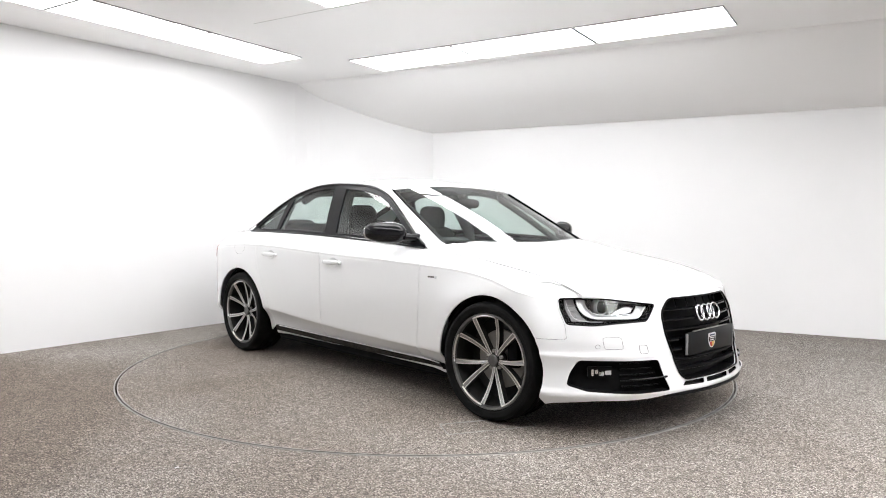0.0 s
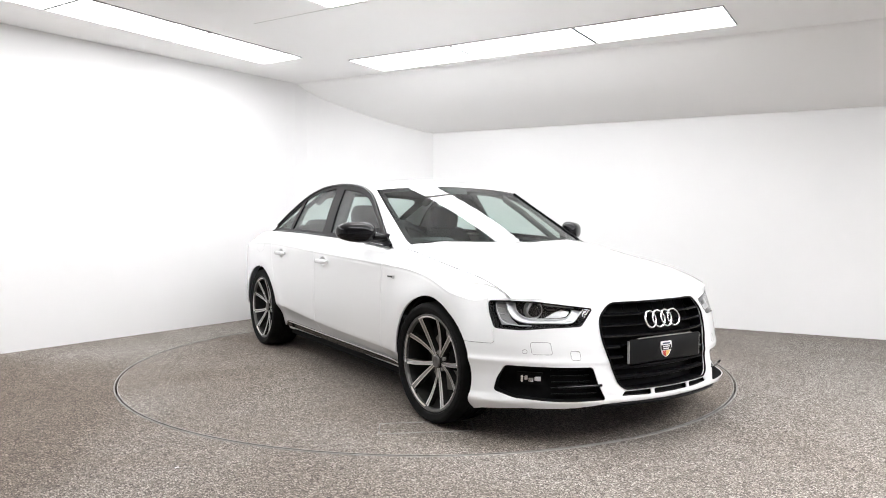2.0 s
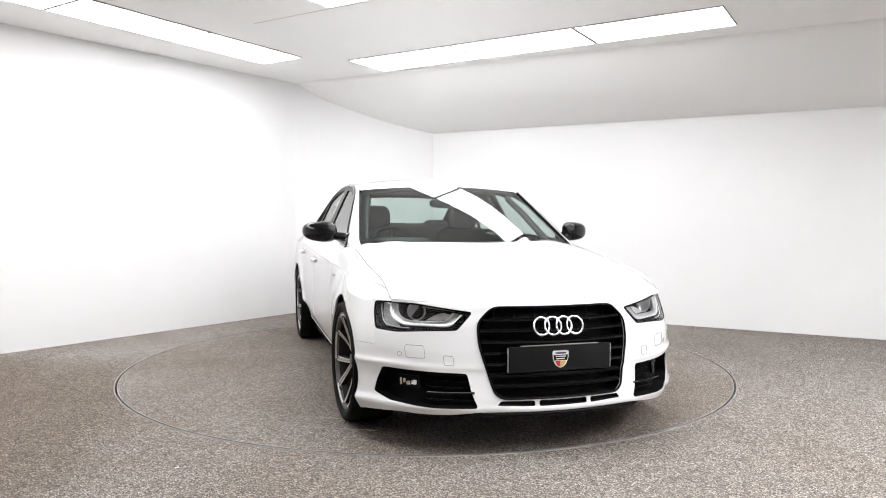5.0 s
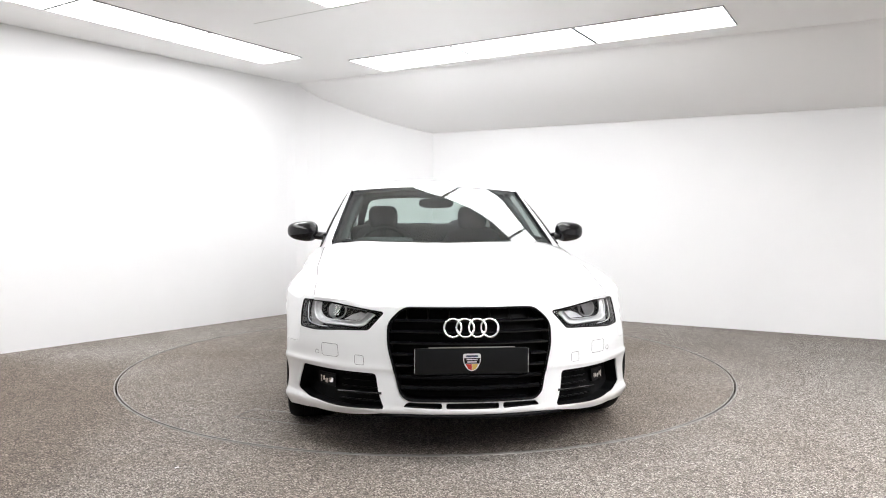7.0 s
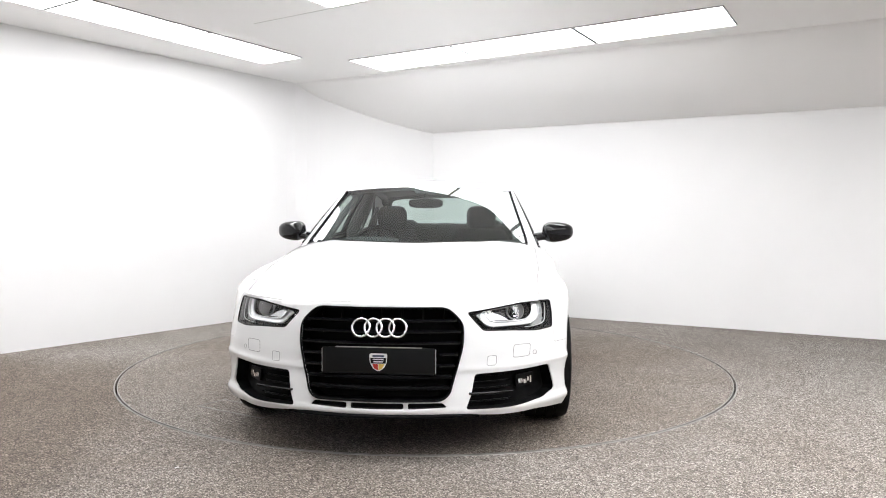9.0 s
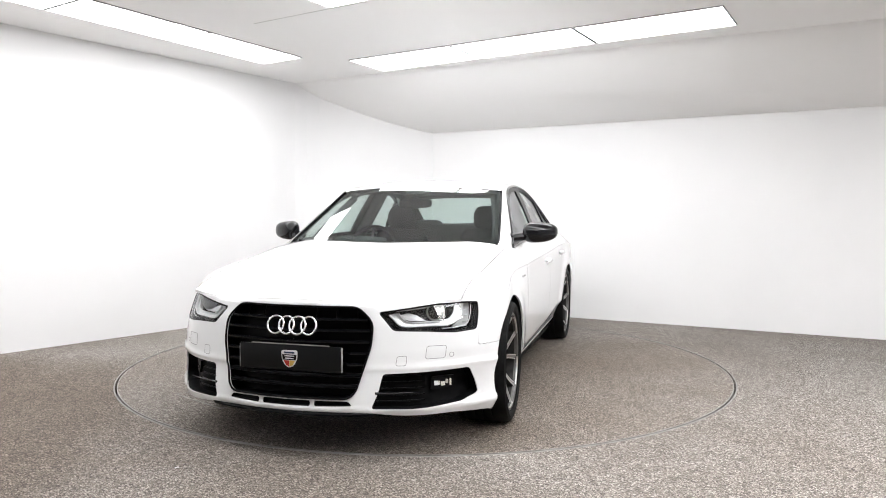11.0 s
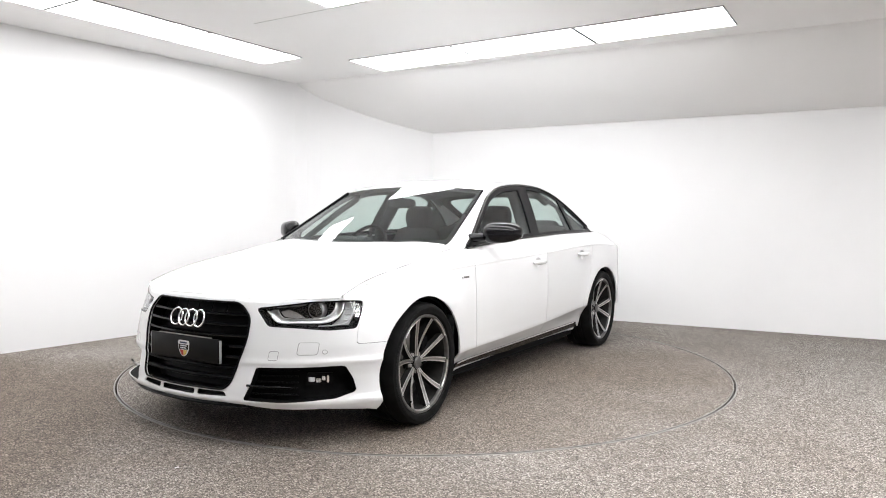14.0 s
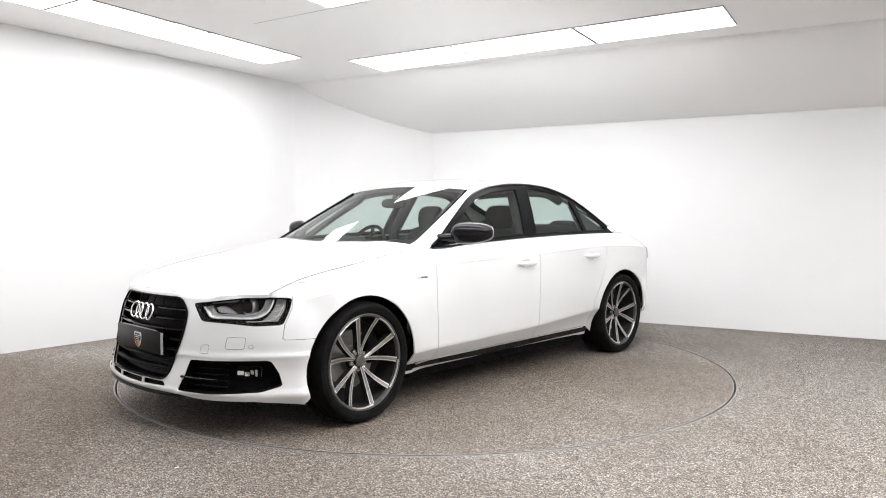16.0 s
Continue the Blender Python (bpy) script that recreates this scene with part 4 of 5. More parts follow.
plaque("bar", [(-0.0375, 0.474), (0.0375, 0.474), (0.0345, 0.448), (-0.0345, 0.448)], plate_x + 0.002, plate_x + 0.0026, PLATEBLACK, nplate, "dark band across the shield")
for z, w, h, m in ((0.483, 0.054, 0.008, INK), (0.467, 0.050, 0.005, BADGEWHITE), (0.456, 0.044, 0.005, BADGEWHITE)):
    plaque("bar", [(-w / 2, z - h / 2), (w / 2, z - h / 2), (w / 2, z + h / 2), (-w / 2, z + h / 2)], plate_x + 0.0026, plate_x + 0.0034, m, nplate)
plaque("bar", [(0.001, 0.416), (0.018, 0.425), (0.029, 0.446), (0.001, 0.446)], plate_x + 0.002, plate_x + 0.003, GOLD, nplate)
plaque("bar", [(-0.001, 0.416), (-0.018, 0.425), (-0.029, 0.446), (-0.001, 0.446)], plate_x + 0.002, plate_x + 0.003, RED, nplate)

# slots behind the lip, and the splitter
for q in SLOTS:
    finish("lower_slot", *sheet(sz(q), [], inset(0.03), 0.05, 0.023, out2, 0.03), SATIN, bumper, "black slot", smooth=False)
sp = [(y, 0.207) for y in [-0.41 + 0.82 * i / 30 for i in range(31)]]
sv, sf = [], []
for i, (y, z) in enumerate(sp):
    c = lamp_pt(y, 0.230, -0.004)
    e = 1 - abs(y / 0.41) ** 6
    for d, h in ((-0.06, 0.001), (0.006 * e - 0.012, 0.001), (0.014 * e - 0.012, -0.004), (0.010 * e - 0.014, -0.014), (-0.07, -0.012)):
        sv.append((c.x + d, c.y, 0.2205 + h))
m = 5
for i in range(30):
    for j in range(m):
        k = (j + 1) % m
        sf.append((i * m + j, i * m + k, (i + 1) * m + k, (i + 1) * m + j))
finish("splitter", sv, sf, SATIN, car, "black front splitter lip", smooth=False)

LAMPWHITE = mat("light_guide", (0.86, 0.87, 0.88), 0.2)
HOUSING = mat("lamp_housing", (0.018, 0.018, 0.020), 0.25, 0.0, spec=0.4)
LAMPSILVER = mottle(mat("lamp_reflector", rough=0.38, metal=0.9), (0.55, 0.56, 0.57), (0.66, 0.67, 0.68), 60)
LAMPGREY = mat("lamp_bezel_grey", (0.46, 0.465, 0.47), 0.45, 0.2)
BULB = glass("projector_glass", (0.95, 0.96, 1.0))
GUIDE = [(0.800, 0.698), (0.790, 0.655), (0.765, 0.622), (0.722, 0.606), (0.63, 0.605), (0.545, 0.604), (0.512, 0.613), (0.487, 0.640), (0.468, 0.657)]
GUIDE_IN = [(0.772, 0.696), (0.764, 0.662), (0.744, 0.637), (0.708, 0.623), (0.63, 0.621), (0.562, 0.622), (0.537, 0.631), (0.520, 0.650), (0.512, 0.664)]


def headlamp(sgn):
    poly = sz([(sgn * y, z) for y, z in HEADLAMP])
    lamp = finish("headlight", *sheet(poly, [], inset(0.080), 0.04, 0.073, out2, 0.02), HOUSING, car, "clear headlight with dark housing and white light guide")
    finish("lens", *sheet(poly, [], inset(0.003), 0.04, step=0.02), LENS, lamp, "clear plastic lens")
    finish("seal", *tube([inset(0.004)(s, z) for s, z in dense(poly, 0.02)], 0.005, 6, closed=True), SATIN, lamp, "black rim")
    P = lambda y, z, d: lamp_pt(sgn * y, z, d)
    outer, inner = curve_pts([Vector(q) for q in GUIDE], 6), curve_pts([Vector(q) for q in GUIDE_IN], 6)
    finish("light_guide", *tube([P(y, z, 0.020) for y, z in outer], 0.0044, 8), LAMPWHITE, lamp, "white light guide strip")
    finish("inner_bezel", *tube([P(y, z, 0.030) for y, z in inner], 0.0032, 8), LAMPSILVER, lamp, "bright inner bezel")
    # bright tray between the two lines, falling inwards
    v, f = [], []
    for (y0, z0), (y1, z1) in zip(outer, inner):
        v += [P(y0, z0, 0.024), P((y0 + y1) / 2, (z0 + z1) / 2, 0.040), P(y1, z1, 0.034)]
    for i in range(len(outer) - 1):
        for j in range(2):
            f.append((3 * i + j, 3 * i + j + 1, 3 * i + j + 4, 3 * i + j + 3))
    finish("guide_tray", v, f, LAMPSILVER, lamp, "silver tray beside the light guide")
    wedge = sz([(sgn * y, z) for y, z in [(0.522, 0.652), (0.540, 0.632), (0.566, 0.625), (0.640, 0.624), (0.600, 0.648), (0.560, 0.661)]])
    finish("inner_reflector", *sheet(wedge, [], inset(0.048), 0.02, 0.01, skin2_in, 0.02), LAMPSILVER, lamp, "silver inner reflector")
    side = sz([(sgn * y, z) for y, z in [(0.755, 0.588), (0.815, 0.588), (0.838, 0.650), (0.843, 0.694), (0.812, 0.698), (0.803, 0.655), (0.782, 0.615)]])
    finish("side_reflector", *sheet(side, [], inset(0.045), 0.02, 0.012, skin2_in, 0.02), LAMPGREY, lamp, "grey side reflector")
    edge = curve_pts([Vector(q) for q in [(0.700, 0.590), (0.760, 0.592), (0.806, 0.606), (0.826, 0.648), (0.836, 0.690)]], 6)
    finish("side_guide", *tube([P(y, z, 0.018) for y, z in edge], 0.0020, 6), LAMPWHITE, lamp, "thin white side line")
    for k in range(3):
        z = 0.612 + 0.026 * k
        finish("side_ridge", *tube([P(0.800 + 0.004 * k, z, 0.040), P(0.826 + 0.004 * k, z + 0.004, 0.040)], 0.0025, 6), LAMPSILVER, lamp)
    top = sz([(sgn * y, z) for y, z in [(0.500, 0.671), (0.560, 0.676), (0.640, 0.684), (0.655, 0.693), (0.590, 0.687), (0.510, 0.676)]])
    finish("upper_trim", *sheet(top, [], inset(0.030), 0.02, 0.006, skin2_in, 0.02), LAMPSILVER, lamp, "silver upper trim")
    for k in range(6):
        y = 0.505 + 0.024 * k
        finish("lamp_rib", *tube([P(y, 0.681 + 0.1 * (y - 0.505), 0.020), P(y + 0.014, 0.682 + 0.1 * (y - 0.505), 0.020)], 0.0022, 6), LAMPGREY, lamp)
    c = P(0.692, 0.662, 0.062)
    v, f = lathe([(0.001, 0.040), (0.014, 0.038), (0.028, 0.029), (0.036, 0.014), (0.038, 0.0)], 28, "Z")
    rot = Matrix.Translation(c) @ Vector((1, 0.18 * sgn, 0)).to_track_quat("Z", "Y").to_matrix().to_4x4()
    finish("projector", [rot @ Vector(q) for q in v], f, BULB, lamp, "glass projector lens")
    v, f = lathe([(0.037, 0.006), (0.040, 0.014), (0.044, 0.012), (0.046, -0.02), (0.001, -0.02)], 28, "Z")
    finish("projector_ring", [rot @ Vector(q) for q in v], f, LAMPSILVER, lamp, "silver projector ring")


def intake(sgn):
    poly = sz([(sgn * y, z) for y, z in INTAKE])
    it = finish("air_intake", *sheet(poly, [], inset(0.065), 0.05, 0.058, out2, 0.02), GRAIN, car, "black bumper air intake with fog lamp")
    for z in (0.262, 0.290, 0.318, 0.346, 0.374):
        y0 = float(np.interp(z, [0.240, 0.31, 0.394], [0.390, 0.420, 0.440])) + 0.008
        y1 = 0.62
        pts = [lamp_pt(sgn * (y0 + (y1 - y0) * i / 10), z, 0.052) for i in range(11)]
        if z > 0.24:
            finish("fin", *tube(pts, 0.0045, 6, flat=0.7), SATIN, it)
    fl = sz([(sgn * y, z) for y, z in rounded([(0.648, 0.303), (0.755, 0.303), (0.758, 0.360), (0.653, 0.362)], 0.008)])
    finish("fog_lamp", *sheet(fl, [], inset(0.045), 0.03, 0.012, skin2_in, 0.02), SATIN, it, "dark fog lamp bezel")
    for y0, y1, z0, z1 in ((0.662, 0.688, 0.322, 0.341), (0.692, 0.712, 0.316, 0.334), (0.715, 0.728, 0.324, 0.343), (0.733, 0.742, 0.313, 0.345)):
        fl2 = sz([(sgn * y, z) for y, z in rounded([(y0, z0), (y1, z0 - 0.001), (y1, z1), (y0, z1 + 0.003)], 0.004)])
        finish("fog_reflector", *sheet(fl2, [], inset(0.039), 0.02, 0.004, skin2_in, 0.01), CHROME, it, "bright fog lamp reflector")
    bar = [lamp_pt(sgn * y, z, -0.004) for y, z in ((0.405, 0.310), (0.44, 0.309), (0.50, 0.308), (0.60, 0.306))]
    finish("winglet", *tube(bar, 0.006, 6), GLOSS, it, "gloss black winglet")


for sgn in (1, -1):
    headlamp(sgn)
    intake(sgn)



def outline_on_bumper(name, poly, r=0.0012):
    for sgn in (1, -1):
        pts = [lamp_pt(sgn * y, z, 0.0002) for y, z in dense(poly, 0.01)]
        finish(name, *tube(pts, r, 5, closed=True), SEAMGREY, bumper)


outline_on_bumper("washer_cover", rounded([(0.617, 0.457), (0.699, 0.457), (0.707, 0.515), (0.626, 0.515)], 0.012))
outline_on_bumper("tow_cover", rounded([(0.493, 0.430), (0.536, 0.430), (0.541, 0.474), (0.499, 0.472)], 0.01))
outline_on_bumper("parking_sensor", [(0.726 + 0.009 * math.cos(a), 0.470 + 0.010 * math.sin(a)) for a in [2 * math.pi * i / 16 for i in range(16)]])


# ---- mirrors, handles, badges, tail lamps ----
def blob(a, b, c, e=2.6, n=28, m=16):
    """A rounded block with half sizes a, b, c."""
    v, f = [], []
    pw = lambda t, k: math.copysign(abs(t) ** k, t)
    for i in range(m + 1):
        th = -math.pi / 2 + math.pi * i / m
        for j in range(n):
            ph = 2 * math.pi * j / n
            v.append((a * pw(math.cos(th), 2 / e) * pw(math.cos(ph), 2 / e), b * pw(math.cos(th), 2 / e) * pw(math.sin(ph), 2 / e), c * pw(math.sin(th), 2 / e)))
    for i in range(m):
        for j in range(n):
            k = (j + 1) % n
            f.append((i * n + j, i * n + k, (i + 1) * n + k, (i + 1) * n + j))
    return v, f


def mirror():
    v, f = blob(0.092, 0.108, 0.066, 2.8)
    out = []
    for x, y, z in v:
        if x < 0:
            x *= 0.55
        y2 = y
        x2 = x * (1 - 0.25 * (y / 0.11)) - 0.045 * (y / 0.11)
        z2 = z * (1 - 0.16 * (y / 0.11)) + 0.004 * max(0, y / 0.11) - 0.006 * (x / 0.09 if x > 0 else 0)
        out.append(Vector((0.535 + x2, 0.930 + y2, 1.024 + z2)))
    return out, f


m1, m2 = pair("door_mirror", mirror(), GLOSS, "gloss black door mirror")
stem = tube([(0.665, 0.745, 0.990), (0.645, 0.79, 0.992), (0.61, 0.84, 0.998), (0.56, 0.90, 1.008)], 0.033, 12, flat=0.85)
finish("mirror_stem", *stem, GLOSS, m1)
finish("mirror_stem", *mirrored(stem), GLOSS, m2)
MIRRORGLASS = mat("mirror_glass", (0.8, 0.82, 0.84), 0.02, 1.0)
gv, gf = blob(0.006, 0.090, 0.052, 3.0)
gl = ([Vector((0.492 - 0.40 * (y), 0.930 + y, 1.024 + z)) + Vector((x - 0.004, 0, 0)) for x, y, z in gv], gf)
finish("mirror_face", *gl, MIRRORGLASS, m1, "mirror glass")
finish("mirror_face", *mirrored(gl), MIRRORGLASS, m2, "mirror glass")

for (xc, zc), doors in (((-0.068, 0.806), doors_front), ((-0.915, 0.828), doors_rear)):
    y0 = skin(s_x(xc), zc).y
    v, f = blob(0.104, 0.012, 0.016, 3.0, 24, 10)
    bar = [Vector((xc + x, y0 + 0.026 + y - 0.10 * x * x / 0.098 * 1.6 * 0.5, zc + z)) for x, y, z in v]
    s0 = s_x(xc)
    cup = sheet(handle_hole(xc, zc), [], lambda s, z, s0=s0, zc=zc: skin(s, z) + skin_in(s, z) * (0.0005 + 0.020 * max(0.0, 1 - ((s - s0) / 0.052) ** 2 - ((z - zc + 0.004) / 0.036) ** 2)), 0.008, step=0.008)
    posts = join(*[([Vector((xc + dx + x * 0.16, y0 + 0.012 + y * 1.4, zc + z * 0.8)) for x, y, z in v], f) for dx in (-0.078, 0.078)])
    hnd = join((bar, f), posts)
    for o, shp, cp in ((doors[1], hnd, cup), (doors[0], mirrored(hnd), mirrored(cup))):
        finish("handle", *shp, PAINT, o, "white door handle")
        finish("handle_cup", *cp, PAINT, o)

for x0, x1, m, h in ((0.985, 0.970, SILVER, 0.015), (0.966, 0.915, RIMLIP, 0.010)):
    q = [(s_x(x0), 0.772), (s_x(x1), 0.772), (s_x(x1), 0.772 - h), (s_x(x0), 0.772 - h)]
    pair("wing_badge", sheet(q, [], offset_skin(-0.003), 0.02, 0.004, skin_in, 0.02), m, "small dark grey badge", smooth=False)

TAIL = mat("tail_lamp_red", (0.25, 0.012, 0.012), 0.15, 0.0, 0.8)
tl = rounded([(s_x(-1.875), 0.872), (s_x(-1.935), 0.765), (s_x(-2.22), 0.755), (s_x(-2.23), 0.865), (s_x(-2.02), 0.880)], 0.012)
pair("tail_lamp", sheet(tl, [], offset_skin(-0.003), 0.04, 0.008, skin_in, 0.03), TAIL, "red tail lamp")
fc = [(s_x(-1.42) + 0.085 * math.cos(a), 0.872 + 0.060 * math.sin(a)) for a in [2 * math.pi * i / 32 for i in range(32)]]
fl = tube([skin(s, z) for s, z in fc], 0.0007, 5, closed=True)
finish("fuel_flap", *mirrored(fl), SEAMGREY, car)

# ---- wheels ----


def rim_arc(turn):
    """Machined arc that joins two neighbouring spoke pairs along the rim."""
    pts = []
    for i in range(13):
        a = math.radians(turn + 17.0 + 38.0 * i / 12)
        pts.append((0.2515 * math.sin(a), 0.1085, 0.2515 * math.cos(a)))
    return tube(pts, 0.0058, 6)


def spoke(lean):
    """One spoke from hub to rim, leaning away from its twin, with bright edges round a grey face."""
    v, f = [], []
    n = 10
    for i in range(n + 1):
        t = i / n
        r = 0.036 + 0.216 * t
        a = math.radians(6.0 + 11.5 * t ** 0.7) * lean
        c = Vector((r * math.sin(a), 0, r * math.cos(a)))
        sd = Vector((math.cos(a), 0, -math.sin(a))) * lean
        w = 0.0085 + 0.0060 * t
        y = 0.060 + 0.044 * t ** 1.7
        # inner bright edge, grey face falling away to the outside, deep flanks
        for d, h in ((-w, -0.003), (-w * 0.95, 0.0), (-w * 0.52, 0.0), (w * 0.56, -0.004), (w, -0.004), (w * 0.9, -0.040), (-w * 0.95, -0.040)):
            q = c + sd * d
            v.append((q.x, y + h, q.z))
    for i in range(n):
        for j in range(7):
            k = (j + 1) % 7
            f.append((i * 7 + j, i * 7 + k, (i + 1) * 7 + k, (i + 1) * 7 + j))
    return v, f


def spoke_mesh(lean):
    v, f = spoke(lean)
    me = bpy.data.meshes.new("spoke")
    me.from_pydata([tuple(q) for q in v], [], f)
    for m in (RIMGREY, RIMCUT, RIMDARK):
        me.materials.append(m)
    for p in me.polygons:
        k = p.index % 7
        p.material_index = 1 if k in (0, 1, 3) else (2 if k in (4, 5, 6) else 0)
    bm = bmesh.new()
    bm.from_mesh(me)
    bmesh.ops.recalc_face_normals(bm, faces=bm.faces)
    bm.to_mesh(me)
    bm.free()
    return me


SPOKES = (spoke_mesh(-1), spoke_mesh(1))
TYRE_P = [(0.262, -0.105), (0.276, -0.122), (0.299, -0.127), (0.318, -0.120), (0.3285, -0.098), (0.331, -0.06), (0.331, -0.052), (0.325, -0.050), (0.325, -0.042), (0.331, -0.040), (0.331, -0.006), (0.325, -0.004), (0.325, 0.004), (0.331, 0.006), (0.331, 0.040), (0.325, 0.042), (0.325, 0.050), (0.331, 0.052), (0.331, 0.06), (0.3285, 0.098), (0.318, 0.120), (0.304, 0.1265), (0.302, 0.1255), (0.300, 0.1268), (0.276, 0.121), (0.262, 0.105)]
RIM_P = [(0.264, 0.102), (0.266, 0.110), (0.262, 0.113), (0.255, 0.110), (0.251, 0.100), (0.245, 0.06), (0.238, -0.02), (0.242, -0.10), (0.264, -0.108)]
HUB_P = [(0.064, 0.025), (0.062, 0.040), (0.036, 0.046), (0.035, 0.066), (0.033, 0.070), (0.029, 0.073), (0.0005, 0.074)]
DISC_P = [(0.05, 0.0), (0.075, 0.0), (0.078, -0.012), (0.162, -0.012), (0.162, -0.03), (0.05, -0.03)]
BACK_P = [(0.0005, -0.04), (0.239, -0.04), (0.239, -0.045)]


def smooth_part(name, shape, material, parent, label="", angle=0.5):
    o = finish(name, *shape, material, parent, label)
    o.data.set_sharp_from_angle(angle=angle)
    return o


def wheel(turn):
    w = empty("wheel", "black low-profile tyre on grey twin-spoke alloy rim", "")
    w.parent = car
    smooth_part("tyre", lathe(TYRE_P, 96), RUBBER, w, "black low-profile tyre")
    smooth_part("rim", lathe(RIM_P, 72), RIMDARK, w, "dark alloy rim barrel")
    smooth_part("rim_lip", lathe([(0.2665, 0.108), (0.2655, 0.1125), (0.262, 0.1145), (0.252, 0.112), (0.2485, 0.104), (0.247, 0.092)], 72), RIMLIP, w, "dark grey rim lip")
    smooth_part("hub", lathe(HUB_P[:4], 40), RIMDARK, w, "dark wheel hub")
    smooth_part("hub_cap", lathe(HUB_P[3:], 32), RIMLIP, w, "grey hub cap")
    smooth_part("brake_disc", lathe(DISC_P, 48), STEEL, w, "steel brake disc")
    smooth_part("brake_backplate", lathe(BACK_P, 48), DARK, w)
    bm = box(bmesh.new(), -0.115, 0.018, 0.05, 0.07, 0.05, 0.16, 0.012)
    part("brake_caliper", bm, GRAIN, w, smooth=True)
    for k in range(5):
        for me in SPOKES:
            o = new("spoke", me)
            o.parent = w
            o.matrix_basis = pose(0, 0, 0, 0, 72 * k + turn, 0)
        finish("rim_arc", *rim_arc(72 * k + turn), RIMCUT, w, "machined bright rim edge")
        a = math.radians(72 * k + 36 + turn)
        v, f = lathe([(0.0005, 0.052), (0.006, 0.052), (0.0065, 0.056), (0.010, 0.056), (0.0105, 0.03)], 10)
        finish("wheel_bolt", [(q[0] + 0.050 * math.sin(a), q[1], q[2] + 0.050 * math.cos(a)) for q in v], f, STEEL, w)
    v, f = tube([(0.246 * math.sin(2.5), 0.098, 0.246 * math.cos(2.5)), (0.222 * math.sin(2.5), 0.112, 0.222 * math.cos(2.5))], 0.004, 8)
    finish("valve", v, f, RUBBER, w)
    return w


for x, y, turn, steer in ((1.404, 0.788, -6.0, 2.4), (1.404, -0.788, 43.0, 2.4), (-1.404, 0.778, -23.0, 0.0), (-1.404, -0.778, 50.0, 0.0)):
    w = wheel(turn)
    w.matrix_basis = pose(x, y, 0.331, 0, 0, steer + (0 if y > 0 else 180))

# ---- cabin ----
def slab(profile, w, crown=0.0, n=10):
    """A profile in (x, z) drawn across the width, with pulled-in ends."""
    v, f = [], []
    m = len(profile)
    cx = sum(p[0] for p in profile) / m
    cz = sum(p[1] for p in profile) / m
    for i in range(n + 1):
        t = -1 + 2 * i / n
        k = 1 - crown * abs(t) ** 6
        for x, z in profile:
            v.append(Vector((cx + (x - cx) * k, w * t, cz + (z - cz) * k)))
    for i in range(n):
        for j in range(m):
            q = (j + 1) % m
            f.append((i * m + j, i * m + q, (i + 1) * m + q, (i + 1) * m + j))
    f.append(tuple(range(m))[::-1])
    f.append(tuple(n * m + j for j in range(m)))
    return v, f


def placed(shape, x=0, y=0, z=0):
    return [q + Vector((x, y, z)) for q in shape[0]], shape[1]


dash_p = [(0.99, 0.90), (0.80, 0.935), (0.62, 0.945), (0.50, 0.925), (0.46, 0.86), (0.50, 0.70), (0.62, 0.55), (0.99, 0.50)]
finish("dashboard", *slab(dash_p, 0.73, 0.1), DASH, car, "dark grey dashboard")
hood_p = [(0.62, 0.93), (0.56, 0.985), (0.46, 0.98), (0.43, 0.92), (0.55, 0.88)]
finish("instrument_hood", *placed(slab(hood_p, 0.19, 0.25), 0, -0.37), DASH, car)
finish("cabin_floor", *placed(slab([(0.9, 0.28), (0.9, 0.32), (-1.3, 0.32), (-1.3, 0.28)], 0.74)), DASH, car)
finish("parcel_shelf", *slab([(-1.22, 0.955), (-1.22, 0.985), (-1.80, 0.995), (-1.80, 0.955)], 0.66), DASH, car, "dark rear parcel shelf")
lv, lf = roof_mesh()
finish("headliner", [(x, y * 0.97, z - 0.028) for x, y, z in lv], lf, mat("headliner_grey", (0.10, 0.10, 0.10), 0.9), car, "dark grey headliner")

back_p = curve_pts([Vector(q) for q in [(0.06, 0.0), (0.085, 0.12), (0.045, 0.40), (0.0, 0.60), (-0.055, 0.60), (-0.05, 0.40), (-0.04, 0.10), (-0.06, 0.0)]], 4)
cush_p = curve_pts([Vector(q) for q in [(0.0, 0.0), (0.0, 0.14), (0.25, 0.13), (0.46, 0.16), (0.50, 0.10), (0.46, 0.0)]], 4)
head_p = curve_pts([Vector(q) for q in [(0.055, 0.0), (0.075, 0.08), (0.06, 0.17), (0.01, 0.205), (-0.04, 0.18), (-0.045, 0.05), (0.0, -0.01)]], 4)


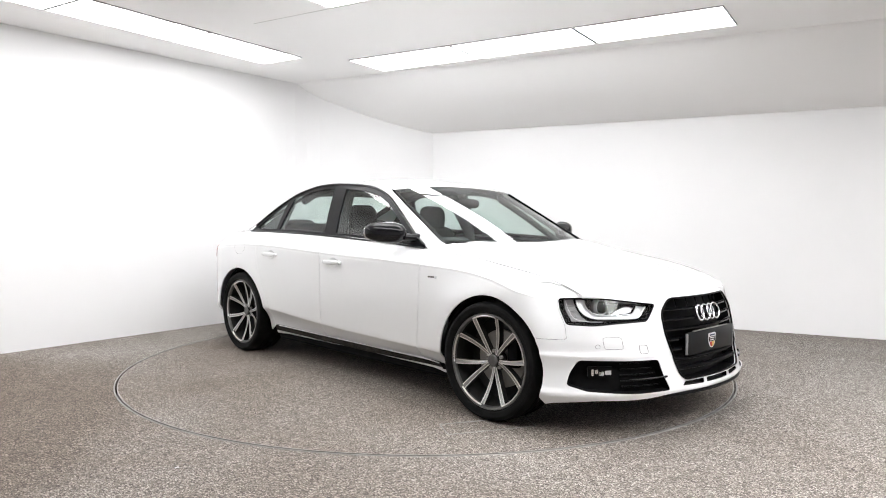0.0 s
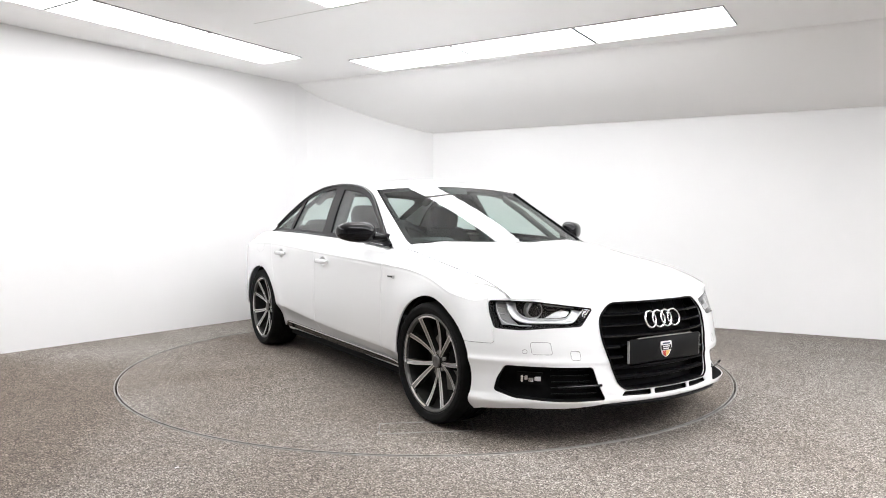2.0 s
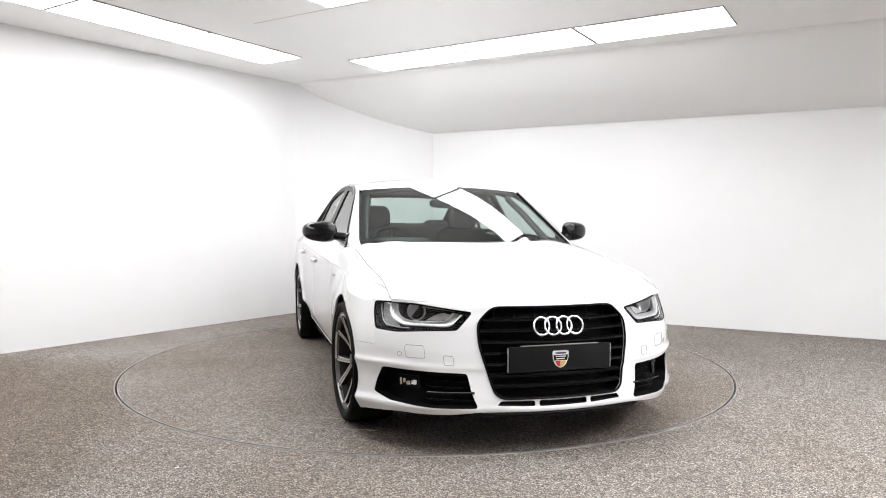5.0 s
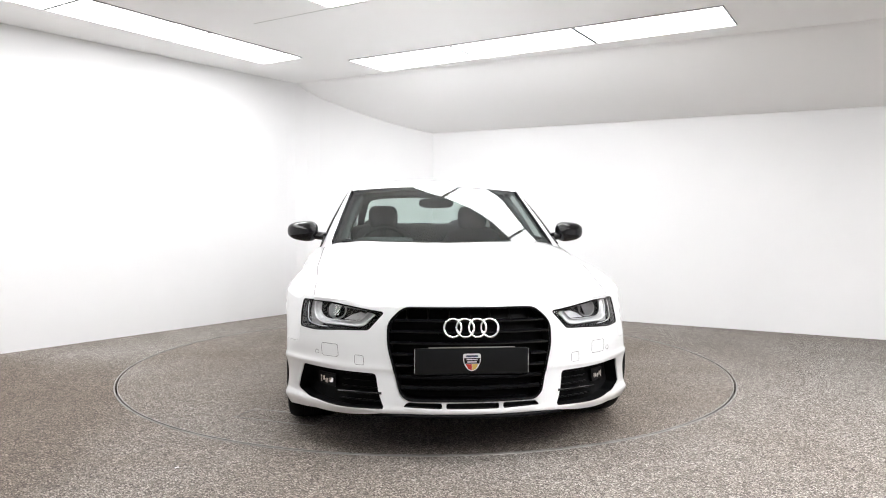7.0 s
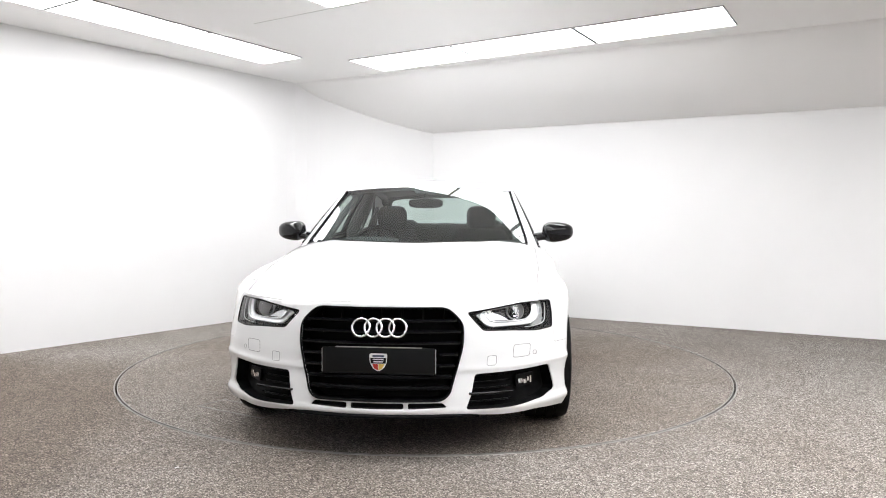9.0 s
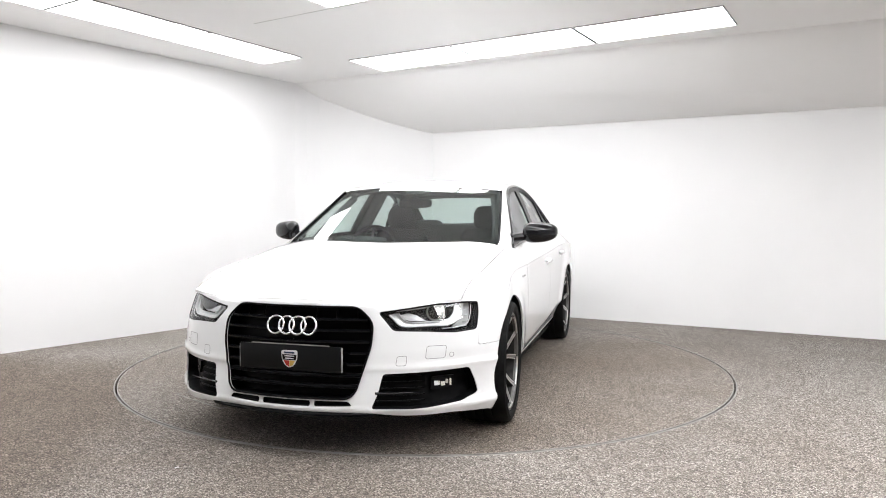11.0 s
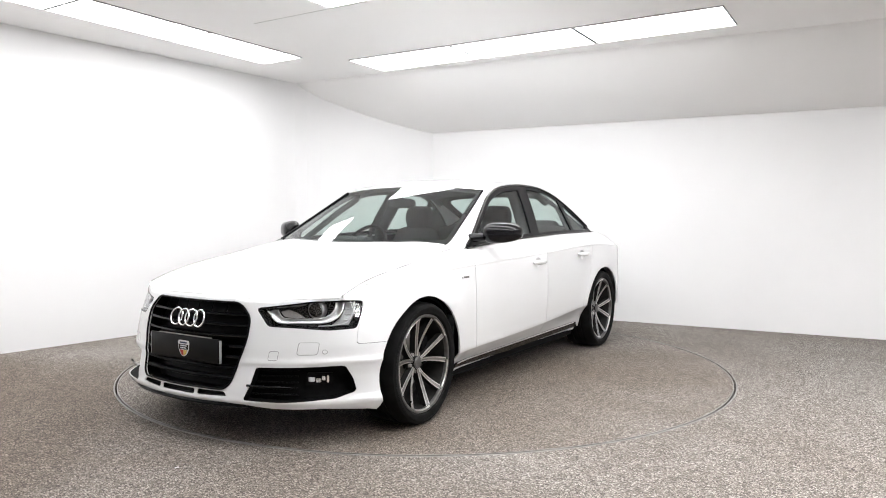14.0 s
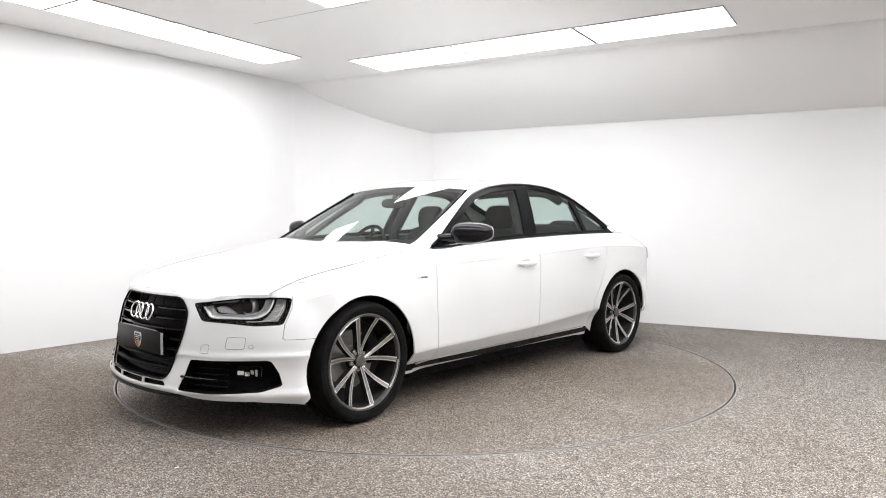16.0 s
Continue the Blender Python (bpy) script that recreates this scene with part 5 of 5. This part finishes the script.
def seat(y):
    t = empty("seat", "dark cloth front seat with headrest", "")
    t.parent = car
    finish("backrest", *placed(slab([(a, b * 0.9) for a, b in back_p], 0.245, 0.4), -0.36, y, 0.48), FABRIC, t)
    finish("cushion", *placed(slab(cush_p, 0.26, 0.25), -0.34, y, 0.40), FABRIC, t)
    finish("headrest", *placed(slab([(a, b * 0.95) for a, b in head_p], 0.118, 0.5, 14), -0.43, y, 1.02), FABRIC, t)
    for d in (-0.06, 0.06):
        finish("headrest_post", *tube([(-0.39, y + d, 0.98), (-0.42, y + d, 1.06)], 0.006, 6), CHROME, t)


seat(0.37)
seat(-0.37)
bench = empty("rear_bench", "dark cloth rear bench with three headrests", "")
bench.parent = car
finish("backrest", *placed(slab(back_p, 0.66, 0.12), -1.18, 0, 0.44), FABRIC, bench)
finish("cushion", *placed(slab(cush_p, 0.66, 0.12), -1.15, 0, 0.36), FABRIC, bench)
for y, w, h in ((-0.40, 0.13, 0.0), (0.0, 0.11, -0.03), (0.40, 0.13, 0.0)):
    finish("headrest", *placed(slab([(a, b * 0.75) for a, b in head_p], w, 0.4, 12), -1.27, y, 0.945 + h), FABRIC, bench)

wheel_c = Matrix.Translation((0.30, -0.37, 0.885)) @ pose(0, 0, 0, 0, 65, 0)
pts = [wheel_c @ Vector((0.182 * math.cos(a), 0.182 * math.sin(a), 0)) for a in [2 * math.pi * i / 40 for i in range(40)]]
steer = finish("steering_wheel", *tube(pts, 0.014, 8, closed=True), SATIN, car, "black steering wheel")
bv, bf = blob(0.06, 0.085, 0.025, 2.6)
finish("steering_hub", [wheel_c @ Vector(q) for q in bv], bf, SATIN, steer)
for a in (0.0, 2.1, 4.2):
    finish("steering_spoke", *tube([wheel_c @ Vector((0.05 * math.cos(a + math.pi), 0.05 * math.sin(a + math.pi), 0)), wheel_c @ Vector((0.18 * math.cos(a + math.pi), 0.18 * math.sin(a + math.pi), 0))], 0.014, 8), SATIN, steer)
mv, mf = blob(0.016, 0.125, 0.036, 3.0)
rv = finish("rear_view_mirror", [Vector((0.36 + x, y, 1.222 + z)) for x, y, z in mv], mf, SATIN, car, "black rear view mirror")
finish("mirror_mount", *tube([(0.36, 0, 1.235), (0.335, 0, 1.285)], 0.018, 8), SATIN, rv)


def motions():
    w = -5.4075
    rows_t, rows_c = [], []
    for k in range(17):
        a = -47.66 + w * k
        rows_t.append((k, pose(0, 0, 0, 0, 0, a)))
        rows_c.append((k, pose(0, 0, 0, 0, 0, a) @ pose(0.035, 0.022, 0.0)))
    walk(turntable, rows_t)
    walk(car, rows_c)


motions()
